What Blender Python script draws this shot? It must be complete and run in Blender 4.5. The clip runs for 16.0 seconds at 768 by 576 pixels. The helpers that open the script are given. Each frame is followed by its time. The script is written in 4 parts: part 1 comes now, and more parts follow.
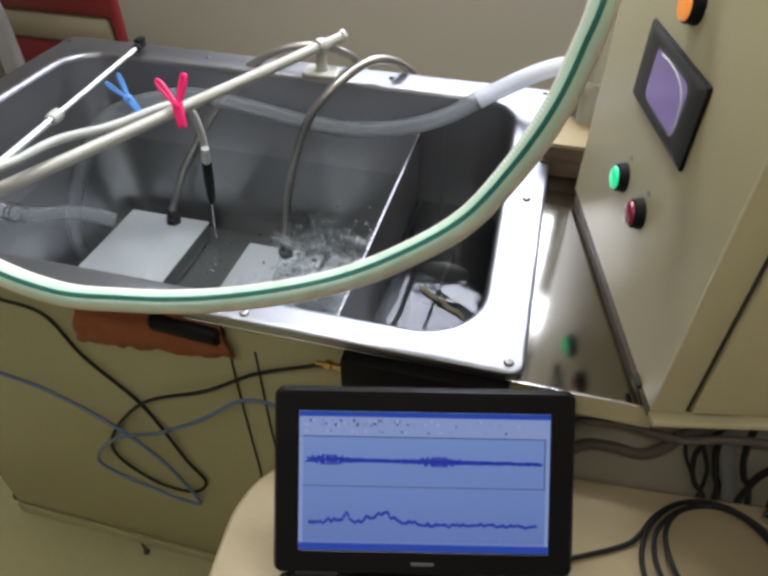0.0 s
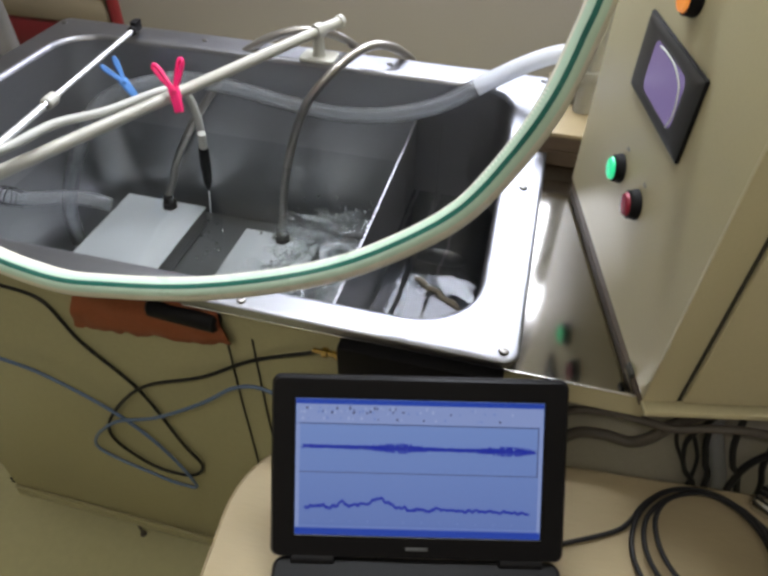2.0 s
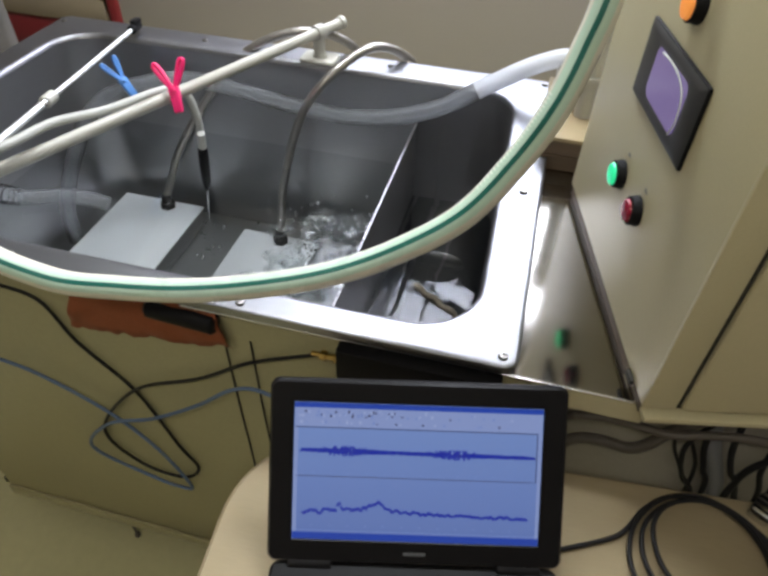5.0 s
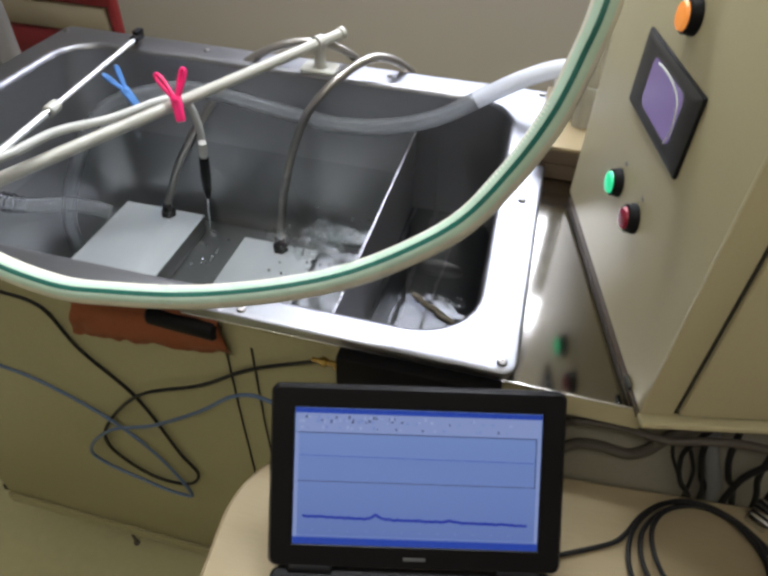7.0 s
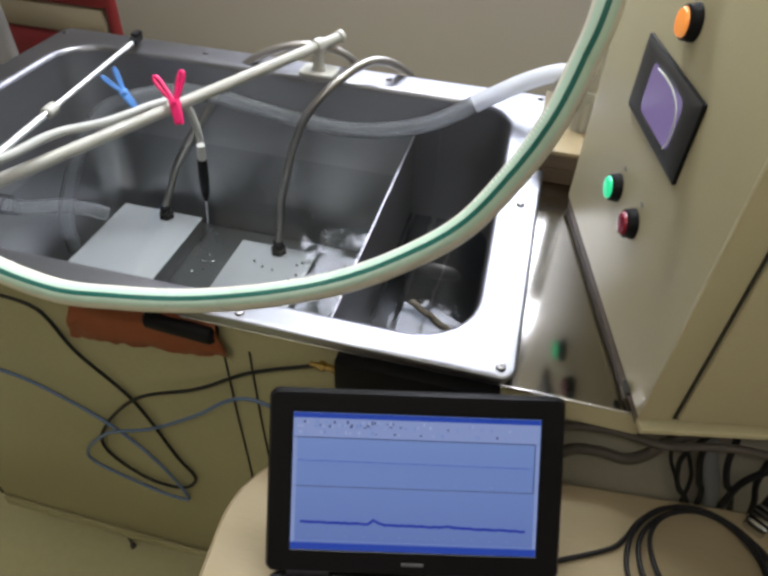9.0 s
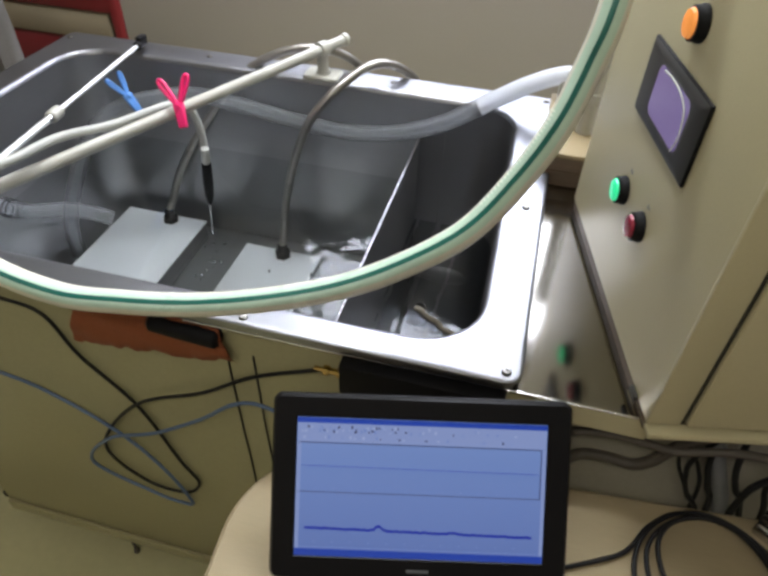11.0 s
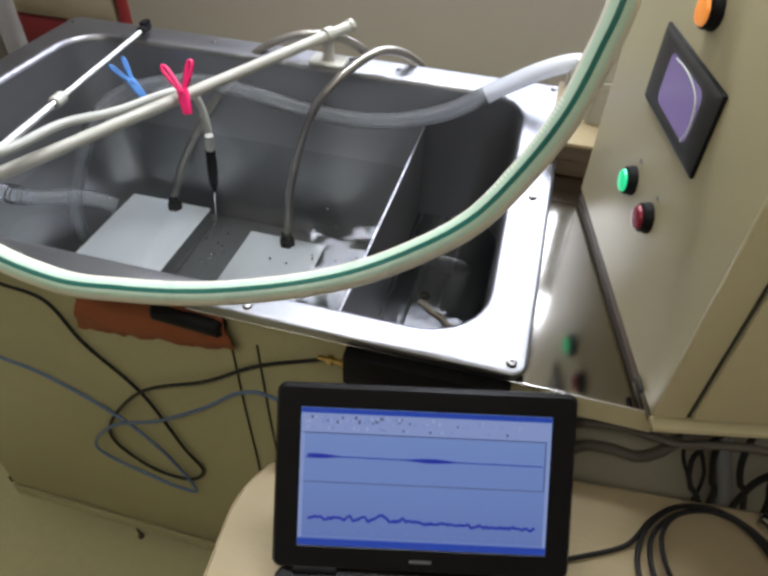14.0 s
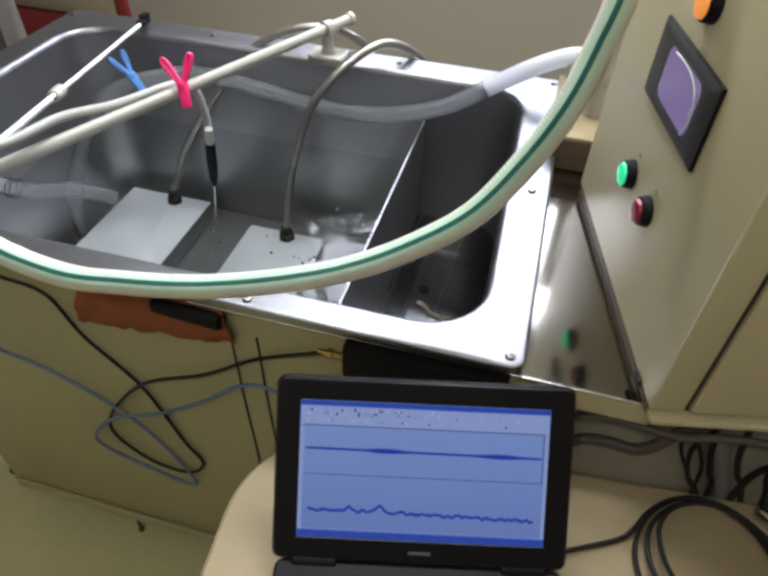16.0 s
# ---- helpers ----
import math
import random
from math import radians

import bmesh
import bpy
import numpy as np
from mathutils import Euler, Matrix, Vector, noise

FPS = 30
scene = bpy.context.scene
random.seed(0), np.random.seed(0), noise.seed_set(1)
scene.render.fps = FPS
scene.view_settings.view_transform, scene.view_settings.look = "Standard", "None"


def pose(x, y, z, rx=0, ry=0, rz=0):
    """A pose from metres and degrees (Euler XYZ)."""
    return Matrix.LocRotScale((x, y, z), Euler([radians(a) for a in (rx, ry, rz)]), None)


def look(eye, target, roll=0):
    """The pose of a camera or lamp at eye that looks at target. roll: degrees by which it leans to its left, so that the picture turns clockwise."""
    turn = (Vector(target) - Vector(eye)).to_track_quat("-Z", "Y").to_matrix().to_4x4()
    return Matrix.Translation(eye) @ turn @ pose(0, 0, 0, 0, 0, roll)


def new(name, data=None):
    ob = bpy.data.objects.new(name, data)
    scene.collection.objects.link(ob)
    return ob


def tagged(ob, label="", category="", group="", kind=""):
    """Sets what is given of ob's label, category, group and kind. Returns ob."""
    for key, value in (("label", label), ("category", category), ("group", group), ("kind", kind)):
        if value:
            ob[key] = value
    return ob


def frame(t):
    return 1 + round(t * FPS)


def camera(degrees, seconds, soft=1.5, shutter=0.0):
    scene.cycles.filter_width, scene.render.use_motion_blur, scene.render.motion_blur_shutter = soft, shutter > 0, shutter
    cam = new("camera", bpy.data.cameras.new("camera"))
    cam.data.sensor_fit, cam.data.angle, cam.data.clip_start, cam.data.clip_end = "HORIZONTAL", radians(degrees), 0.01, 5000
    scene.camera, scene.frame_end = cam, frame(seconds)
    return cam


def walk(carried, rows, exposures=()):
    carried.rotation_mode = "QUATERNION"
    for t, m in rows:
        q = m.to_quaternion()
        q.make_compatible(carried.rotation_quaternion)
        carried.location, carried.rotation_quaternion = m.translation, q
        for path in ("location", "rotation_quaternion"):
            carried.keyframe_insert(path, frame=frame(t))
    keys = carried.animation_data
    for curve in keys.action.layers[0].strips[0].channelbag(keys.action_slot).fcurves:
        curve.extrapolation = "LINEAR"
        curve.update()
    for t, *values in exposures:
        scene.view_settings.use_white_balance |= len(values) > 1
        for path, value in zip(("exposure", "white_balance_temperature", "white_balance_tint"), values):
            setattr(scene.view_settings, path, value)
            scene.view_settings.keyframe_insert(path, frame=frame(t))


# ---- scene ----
cam = camera(62.7, 16.0, soft=3.2)
PATH = [
    (0, (0.011, -0.023, 1.248), (-0.352, 1.418, -0.091), 0.5),
    (0.5, (0.01, -0.022, 1.25), (-0.347, 1.411, -0.098), 0.7),
    (1, (0.011, -0.023, 1.249), (-0.33, 1.398, -0.116), 1.1),
    (1.5, (0.012, -0.022, 1.252), (-0.329, 1.386, -0.127), 1.3),
    (2, (0.01, -0.023, 1.254), (-0.331, 1.388, -0.121), 1.3),
    (2.5, (0.009, -0.024, 1.256), (-0.333, 1.394, -0.112), 1.3),
    (3, (0.008, -0.023, 1.255), (-0.334, 1.398, -0.111), 1.5),
    (3.5, (0.006, -0.02, 1.254), (-0.334, 1.396, -0.118), 1.7),
    (4, (0.006, -0.019, 1.253), (-0.33, 1.393, -0.123), 2.0),
    (6.5, (0.005, -0.026, 1.257), (-0.324, 1.406, -0.1), 2.3),
    (7, (0.006, -0.027, 1.257), (-0.326, 1.409, -0.095), 2.3),
    (7.5, (0.005, -0.026, 1.258), (-0.324, 1.41, -0.095), 2.4),
    (8, (0.004, -0.025, 1.258), (-0.323, 1.413, -0.094), 2.6),
    (8.5, (0.004, -0.024, 1.258), (-0.319, 1.416, -0.092), 2.7),
    (9, (0.004, -0.025, 1.258), (-0.321, 1.417, -0.089), 2.7),
    (11.5, (0.002, -0.021, 1.255), (-0.341, 1.424, -0.085), 2.3),
    (12, (0.001, -0.021, 1.256), (-0.342, 1.421, -0.088), 2.5),
    (12.5, (0.001, -0.017, 1.255), (-0.342, 1.419, -0.095), 2.4),
    (13, (0.001, -0.016, 1.254), (-0.34, 1.413, -0.103), 2.4),
    (13.5, (0.001, -0.017, 1.254), (-0.342, 1.406, -0.109), 2.3),
    (14, (0.001, -0.017, 1.254), (-0.344, 1.4, -0.115), 2.4),
    (14.5, (0.0, -0.017, 1.254), (-0.342, 1.397, -0.119), 2.5),
    (15, (0.002, -0.017, 1.253), (-0.338, 1.393, -0.124), 2.4),
    (15.5, (0.002, -0.019, 1.253), (-0.337, 1.39, -0.125), 2.4),
    (16, (0.002, -0.019, 1.254), (-0.339, 1.387, -0.127), 2.5),
]
walk(cam, [(t, look(eye, target, roll)) for t, eye, target, roll in PATH])

# ---- light: fluorescent ceiling fitting, added front fill lamp and the dim room around ----
world = bpy.data.worlds.new("world")
world.use_nodes = True
scene.world = world
world.node_tree.nodes["Background"].inputs[0].default_value = (0.8, 0.85, 1.0, 1)
world.node_tree.nodes["Background"].inputs[1].default_value = 0.02
scene.view_settings.exposure = 0.0


def area_lamp(name, at, target, sx, sy, power, colour):
    d = bpy.data.lights.new(name, "AREA")
    d.shape, d.size, d.size_y, d.energy, d.color = "RECTANGLE", sx, sy, power, colour
    ob = new(name, d)
    ob.matrix_world = look(at, target)
    return ob


LAMP_MAIN = area_lamp("overhead_light", (-0.22, 1.06, 2.50), (-0.22, 1.04, 0), 1.2, 0.22, 46, (0.90, 0.955, 1.0))
# Unseen lamp, added as weak fill from the front.
LAMP_FILL = area_lamp("overhead_light", (-0.2, -0.9, 2.50), (-0.2, -0.9, 0), 1.2, 0.22, 8.8, (1.0, 0.97, 0.84))


LAMP_WINDOW = area_lamp("window_daylight", (-0.21, 2.20, 1.89), (-0.21, 0.6, 1.41), 1.32, 0.88, 45, (0.80, 0.84, 1.0))


# ---- materials ----
def material(name, colour, rough=0.5, metal=0.0, vary=0.12, scale=30.0, bump=0.05, bump_scale=200.0, stretch=(1, 1, 1),
             coat=0.0, emit=None, emit_power=0.0, rough_vary=0.1, spec=0.5, transmission=0.0, ior=1.45, alpha=1.0):
    m = bpy.data.materials.new(name)
    m.use_nodes = True
    nt = m.node_tree
    n, l = nt.nodes, nt.links
    b = n["Principled BSDF"]
    b.inputs["Roughness"].default_value = rough
    b.inputs["Metallic"].default_value = metal
    b.inputs["Coat Weight"].default_value = coat
    b.inputs["Specular IOR Level"].default_value = spec
    b.inputs["Transmission Weight"].default_value = transmission
    b.inputs["IOR"].default_value = ior
    b.inputs["Alpha"].default_value = alpha
    tc = n.new("ShaderNodeTexCoord")
    mp = n.new("ShaderNodeMapping")
    mp.inputs["Scale"].default_value = stretch
    l.new(tc.outputs["Object"], mp.inputs["Vector"])
    big = n.new("ShaderNodeTexNoise")
    big.inputs["Scale"].default_value = scale * 0.2
    big.inputs["Detail"].default_value = 5
    fine = n.new("ShaderNodeTexNoise")
    fine.inputs["Scale"].default_value = bump_scale
    fine.inputs["Detail"].default_value = 4
    for t in (big, fine):
        l.new(mp.outputs["Vector"], t.inputs["Vector"])
    both = n.new("ShaderNodeMath")
    both.operation = "MULTIPLY_ADD"
    l.new(fine.outputs["Fac"], both.inputs[0])
    both.inputs[1].default_value = 0.45
    l.new(big.outputs["Fac"], both.inputs[2])
    ramp = n.new("ShaderNodeMapRange")
    ramp.inputs["From Min"].default_value, ramp.inputs["From Max"].default_value = 0.42, 1.02
    ramp.inputs["To Min"].default_value, ramp.inputs["To Max"].default_value = 1 - vary, 1 + vary
    l.new(both.outputs[0], ramp.inputs["Value"])
    mul = n.new("ShaderNodeMix")
    mul.data_type, mul.blend_type = "RGBA", "MULTIPLY"
    mul.inputs["Factor"].default_value = 1
    mul.inputs["A"].default_value = (*colour, 1)
    l.new(ramp.outputs["Result"], mul.inputs["B"])
    l.new(mul.outputs["Result"], b.inputs["Base Color"])
    rr = n.new("ShaderNodeMapRange")
    rr.inputs["From Min"].default_value, rr.inputs["From Max"].default_value = 0.3, 0.7
    rr.inputs["To Min"].default_value, rr.inputs["To Max"].default_value = max(0.02, rough - rough_vary * rough), min(1, rough + rough_vary * rough)
    l.new(big.outputs["Fac"], rr.inputs["Value"])
    l.new(rr.outputs["Result"], b.inputs["Roughness"])
    if bump:
        bp = n.new("ShaderNodeBump")
        bp.inputs["Strength"].default_value = bump
        bp.inputs["Distance"].default_value = 0.002
        l.new(fine.outputs["Fac"], bp.inputs["Height"])
        l.new(bp.outputs["Normal"], b.inputs["Normal"])
    if emit:
        b.inputs["Emission Color"].default_value = (*emit, 1)
        b.inputs["Emission Strength"].default_value = emit_power
    return m


def clear_material(name, tint, gloss_rough=0.05, ior=1.33, bump=0.0, bump_scale=40.0, haze=0.0, haze_colour=(0.7, 0.75, 0.8)):
    """Clear stuff: light goes straight through, a Fresnel gloss lies on it, and haze adds a milky body."""
    m = bpy.data.materials.new(name)
    m.use_nodes = True
    nt = m.node_tree
    n, l = nt.nodes, nt.links
    n.remove(n["Principled BSDF"])
    out = n["Material Output"]
    tr = n.new("ShaderNodeBsdfTransparent")
    tr.inputs[0].default_value = (*tint, 1)
    gl = n.new("ShaderNodeBsdfGlossy")
    gl.inputs["Roughness"].default_value = gloss_rough
    body = tr
    if haze:
        di = n.new("ShaderNodeBsdfDiffuse")
        di.inputs[0].default_value = (*haze_colour, 1)
        tl = n.new("ShaderNodeBsdfTranslucent")
        tl.inputs[0].default_value = (*haze_colour, 1)
        half = n.new("ShaderNodeMixShader")
        half.inputs[0].default_value = 0.5
        l.new(di.outputs[0], half.inputs[1])
        l.new(tl.outputs[0], half.inputs[2])
        mh = n.new("ShaderNodeMixShader")
        mh.inputs[0].default_value = haze
        l.new(tr.outputs[0], mh.inputs[1])
        l.new(half.outputs[0], mh.inputs[2])
        body = mh
    fr = n.new("ShaderNodeFresnel")
    fr.inputs["IOR"].default_value = ior
    mx = n.new("ShaderNodeMixShader")
    l.new(fr.outputs[0], mx.inputs[0])
    l.new(body.outputs[0], mx.inputs[1])
    l.new(gl.outputs[0], mx.inputs[2])
    l.new(mx.outputs[0], out.inputs["Surface"])
    if bump:
        tc = n.new("ShaderNodeTexCoord")
        t = n.new("ShaderNodeTexNoise")
        t.inputs["Scale"].default_value = bump_scale
        t.inputs["Detail"].default_value = 3
        l.new(tc.outputs["Object"], t.inputs["Vector"])
        bp = n.new("ShaderNodeBump")
        bp.inputs["Strength"].default_value = bump
        bp.inputs["Distance"].default_value = 0.01
        l.new(t.outputs["Fac"], bp.inputs["Height"])
        l.new(bp.outputs["Normal"], gl.inputs["Normal"])
        l.new(bp.outputs["Normal"], fr.inputs["Normal"])
    return m


STEEL_RIM = material("brushed_steel_rim", (0.250, 0.250, 0.268), 0.36, 1.0, 0.08, 12, 0.10, 90, (1, 14, 1))
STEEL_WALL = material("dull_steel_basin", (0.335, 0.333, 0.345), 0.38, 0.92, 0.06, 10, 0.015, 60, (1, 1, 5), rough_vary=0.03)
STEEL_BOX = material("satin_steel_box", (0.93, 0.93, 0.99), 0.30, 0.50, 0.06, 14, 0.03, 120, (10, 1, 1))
STEEL_DECK = material("polished_steel_deck", (0.33, 0.31, 0.275), 0.11, 1.0, 0.06, 8, 0.01, 60, (1, 8, 1))
CONDUIT = material("flexible_steel_conduit", (0.36, 0.34, 0.315), 0.34, 0.9, 0.12, 20, 0.1, 300)
ROD_STEEL = material("satin_rod_steel", (0.88, 0.88, 0.88), 0.42, 0.6, 0.05, 20, 0.02, 200)
GASKET = material("dark_brown_gasket", (0.085, 0.070, 0.055), 0.6)
CHROME = material("chromed_steel", (0.80, 0.80, 0.80), 0.16, 1.0, 0.04, 20, 0.0)
PAINT = material("ivory_machine_paint", (0.515, 0.462, 0.287), 0.42, 0.0, 0.07, 8, 0.03, 350)
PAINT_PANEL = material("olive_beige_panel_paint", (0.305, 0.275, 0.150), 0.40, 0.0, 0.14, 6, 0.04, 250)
PAINT_SHADED = material("shaded_panel_grey_brown", (0.26, 0.235, 0.20), 0.5, 0.0, 0.15, 8, 0.04, 250)
SCREW_STEEL = material("dull_screw_steel", (0.26, 0.25, 0.24), 0.35, 1.0, 0.15, 60, 0.05, 400)
TAN_REFLECTION = material("tan_pipe_reflection", (0.11, 0.092, 0.068), 0.4, 0.0, 0.2, 40, 0.1, 200)
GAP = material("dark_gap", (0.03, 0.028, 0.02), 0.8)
WALL = material("grey_beige_wall_paint", (0.30, 0.268, 0.235), 0.85, 0.0, 0.05, 3, 0.06, 120)
FLOOR = material("olive_vinyl_floor", (0.49, 0.455, 0.25), 0.45, 0.0, 0.12, 5, 0.03, 60)
CEILING = material("white_ceiling_board", (0.75, 0.74, 0.70), 0.9, 0.0, 0.05, 4, 0.1, 60)
BLACK = material("black_plastic", (0.0075, 0.0070, 0.0075), 0.55, 0.0, 0.15, 30, 0.05, 400, spec=0.15)
BLACK_GLOSS = material("black_gloss_bezel", (0.0075, 0.0068, 0.0068), 0.38, 0.0, 0.1, 20, 0.01, 400, spec=0.12)
RUBBER = material("black_rubber_cable", (0.010, 0.0095, 0.0105), 0.55, 0.0, 0.2, 30, 0.05, 300, spec=0.3)
BLUE_CABLE = material("grey_blue_cable_sheath", (0.10, 0.15, 0.25), 0.5, 0.0, 0.15, 30, 0.05, 300)
BLACK_FRAME = material("dark_grey_panel_frame", (0.045, 0.044, 0.043), 0.4, 0.0, 0.15, 30, 0.03, 300)
GREY_TUBE = material("grey_plastic_tube", (0.16, 0.16, 0.17), 0.5, 0.0, 0.15, 20, 0.05, 200)
PVC = material("ivory_pvc", (0.40, 0.39, 0.345), 0.34, 0.0, 0.06, 20, 0.02, 200)
WHITE_CABLE = material("white_cable_sheath", (0.40, 0.40, 0.37), 0.45, 0.0, 0.08, 30, 0.03, 300)
PINK = material("bright_pink_plastic", (0.85, 0.02, 0.16), 0.35, 0.0, 0.08, 40, 0.02, 200)
BLUE = material("sky_blue_plastic", (0.10, 0.26, 0.62), 0.38, 0.0, 0.08, 40, 0.02, 200)
HOSE = material("milky_cream_hose", (0.64, 0.62, 0.52), 0.28, 0.0, 0.05, 30, 0.02, 150, spec=0.6)
for soft_one in (HOSE, PVC):
    soft_one.node_tree.nodes["Principled BSDF"].inputs["Subsurface Weight"].default_value = 0.6
    soft_one.node_tree.nodes["Principled BSDF"].inputs["Subsurface Scale"].default_value = 0.008
    soft_one.node_tree.nodes["Principled BSDF"].inputs["Subsurface Radius"].default_value = (1, 1, 1)
HOSE_TINT = material("pale_green_hose_tint", (0.47, 0.62, 0.50), 0.28, 0.0, 0.05, 30, 0.02, 150, spec=0.6)
HOSE_STRIPE = material("dark_green_stripe", (0.008, 0.11, 0.085), 0.3, 0.0, 0.1, 30, 0.02, 150)
COIL_AND_GLARE = material("white_coil_and_glare", (0.75, 0.80, 0.70), 0.35)
CLEAR_HOSE = clear_material("milky_clear_hose", (0.95, 0.96, 0.97), 0.15, 1.24, haze=0.08, haze_colour=(0.88, 0.90, 0.94))
LIT_HOSE = clear_material("lit_hose_end", (0.95, 0.96, 0.98), 0.12, 1.35, haze=0.7, haze_colour=(0.90, 0.92, 0.97))
WATER = clear_material("clear_water", (0.83, 0.855, 0.845), 0.02, 1.42, 0.03, 25.0)
WATER_WAVE = clear_material("choppy_water", (0.88, 0.90, 0.90), 0.03, 1.55, 0.35, 300.0, haze=0.02, haze_colour=(0.85, 0.87, 0.92))
WATER_CHOP = clear_material("broken_water", (0.85, 0.87, 0.87), 0.03, 1.6, 0.6, 300.0, haze=0.08, haze_colour=(0.85, 0.87, 0.92))
WATER_MIRROR = clear_material("mirroring_water", (0.55, 0.57, 0.57), 0.02, 1.50, 0.015, 30.0)
WOOD = material("pale_wood_laminate", (0.295, 0.233, 0.141), 0.5, 0.0, 0.10, 10, 0.03, 60, (1, 10, 1), spec=0.2)
WOOD_DARK = material("dark_brown_wood", (0.10, 0.068, 0.045), 0.5, 0.0, 0.3, 30, 0.1, 60, (1, 1, 12))
ORANGE_CLOTH = material("orange_canvas", (0.23, 0.060, 0.020), 0.8, 0.0, 0.25, 20, 0.25, 300)
BRASS = material("brass_fitting", (0.70, 0.48, 0.14), 0.25, 1.0, 0.1, 60, 0.05, 300)
RED_PAINT = material("dark_red_chair_frame", (0.14, 0.008, 0.011), 0.45, 0.0, 0.1, 20, 0.02, 100)
SEAT_CLOTH = material("beige_upholstery", (0.22, 0.18, 0.12), 0.85, 0.0, 0.1, 20, 0.2, 300)
GREY_CLOTH = material("grey_cloth", (0.13, 0.12, 0.115), 0.9, 0.0, 0.2, 20, 0.3, 200)
GREEN_LENS = material("lit_green_lens", (0.02, 0.45, 0.20), 0.2, emit=(0.03, 1.0, 0.42), emit_power=0.55)
RED_LENS = material("red_lens", (0.24, 0.008, 0.025), 0.22, 0.0, 0.1, 40, 0.02, 100)
ORANGE_LENS = material("lit_orange_lens", (0.85, 0.28, 0.05), 0.25, emit=(1.0, 0.35, 0.08), emit_power=0.45)
DISPLAY = material("lit_violet_display", (0.10, 0.08, 0.14), 0.12, emit=(0.30, 0.22, 0.50), emit_power=0.42)
SCREEN = material("lit_lcd_ground", (0.02, 0.02, 0.03), 0.2, emit=(0.135, 0.215, 0.48), emit_power=1.0)
def off_axis(m, low, high, half):
    """An LCD seen from above its axis: it dims and turns bluer towards its lower edge."""
    n, l = m.node_tree.nodes, m.node_tree.links
    tc = n.new("ShaderNodeTexCoord")
    sep = n.new("ShaderNodeSeparateXYZ")
    fac = n.new("ShaderNodeMapRange")
    mix = n.new("ShaderNodeMix")
    mix.data_type = "RGBA"
    fac.inputs["From Min"].default_value, fac.inputs["From Max"].default_value = -half, half
    mix.inputs["A"].default_value, mix.inputs["B"].default_value = (*low, 1), (*high, 1)
    l.new(tc.outputs["Object"], sep.inputs[0])
    l.new(sep.outputs["Y"], fac.inputs["Value"])
    l.new(fac.outputs["Result"], mix.inputs["Factor"])
    l.new(mix.outputs["Result"], n["Principled BSDF"].inputs["Emission Color"])


off_axis(SCREEN, (0.095, 0.150, 0.375), (0.140, 0.222, 0.470), 0.063)
SCREEN_BAR = material("lit_lcd_blue_bar", (0.01, 0.02, 0.06), 0.2, emit=(0.010, 0.036, 0.29), emit_power=1.0)
SCREEN_TOOLS = material("lit_lcd_toolbar", (0.02, 0.02, 0.03), 0.2, emit=(0.19, 0.25, 0.47), emit_power=1.0)
SCREEN_LINE = material("lcd_grey_line", (0.02, 0.02, 0.03), 0.4, emit=(0.035, 0.04, 0.10), emit_power=1.0)
SCREEN_PALE = material("lcd_pale_mark", (0.02, 0.02, 0.03), 0.4, emit=(0.24, 0.30, 0.49), emit_power=1.0)
SCREEN_FAINT = material("lcd_faint_line", (0.02, 0.02, 0.03), 0.4, emit=(0.115, 0.18, 0.42), emit_power=1.0)
TRACE = material("lcd_blue_trace", (0.005, 0.005, 0.03), 0.5, emit=(0.008, 0.02, 0.27), emit_power=1.0)
TUBE_GLOW = material("fluorescent_diffuser", (0.9, 0.9, 0.9), 0.5, emit=(1, 0.97, 0.93), emit_power=6.0)
CLEAR_PANE = clear_material("window_glass", (0.96, 0.97, 0.97), 0.01, 1.45)
SKY_GLOW = material("bright_sky", (0.5, 0.5, 0.5), 0.9, emit=(0.9, 0.94, 1.0), emit_power=3.0)
DIM_PRINT = material("dim_grey_print", (0.10, 0.10, 0.10), 0.4)
LABEL_GREY = material("grey_print", (0.22, 0.22, 0.22), 0.4)
CONNECTOR = material("nickel_plug", (0.7, 0.7, 0.72), 0.25, 1.0)


# ---- mesh helpers ----
def mesh_of(name, bm, mat, smooth=True, sharp=40):
    me = bpy.data.meshes.new(name)
    bmesh.ops.recalc_face_normals(bm, faces=bm.faces)
    for f in bm.faces:
        f.smooth = smooth
    for e in bm.edges:
        if len(e.link_faces) == 2 and e.calc_face_angle(0) > radians(sharp):
            e.smooth = False
    bm.to_mesh(me)
    bm.free()
    me.materials.append(mat)
    return me


def part(name, bm, mat, parent=None, label="", smooth=True):
    ob = new(name, mesh_of(name, bm, mat, smooth))
    ob.parent = parent
    if label:
        ob["label"] = label
    return ob


def face_up(ob):
    """Turns an open sheet so that its upper side is its outer side."""
    if sum(p.normal.z for p in ob.data.polygons) < 0:
        ob.data.flip_normals()
    return ob


def empty(name, at, label, category, group="", kind=""):
    ob = new(name)
    ob.empty_display_size = 0.02
    ob.location = at
    return tagged(ob, label, category, group, kind)


def under(thing, world_matrix=None):
    """World to the space of a thing that only has a place."""
    return Matrix.Translation(-Vector(thing.location))


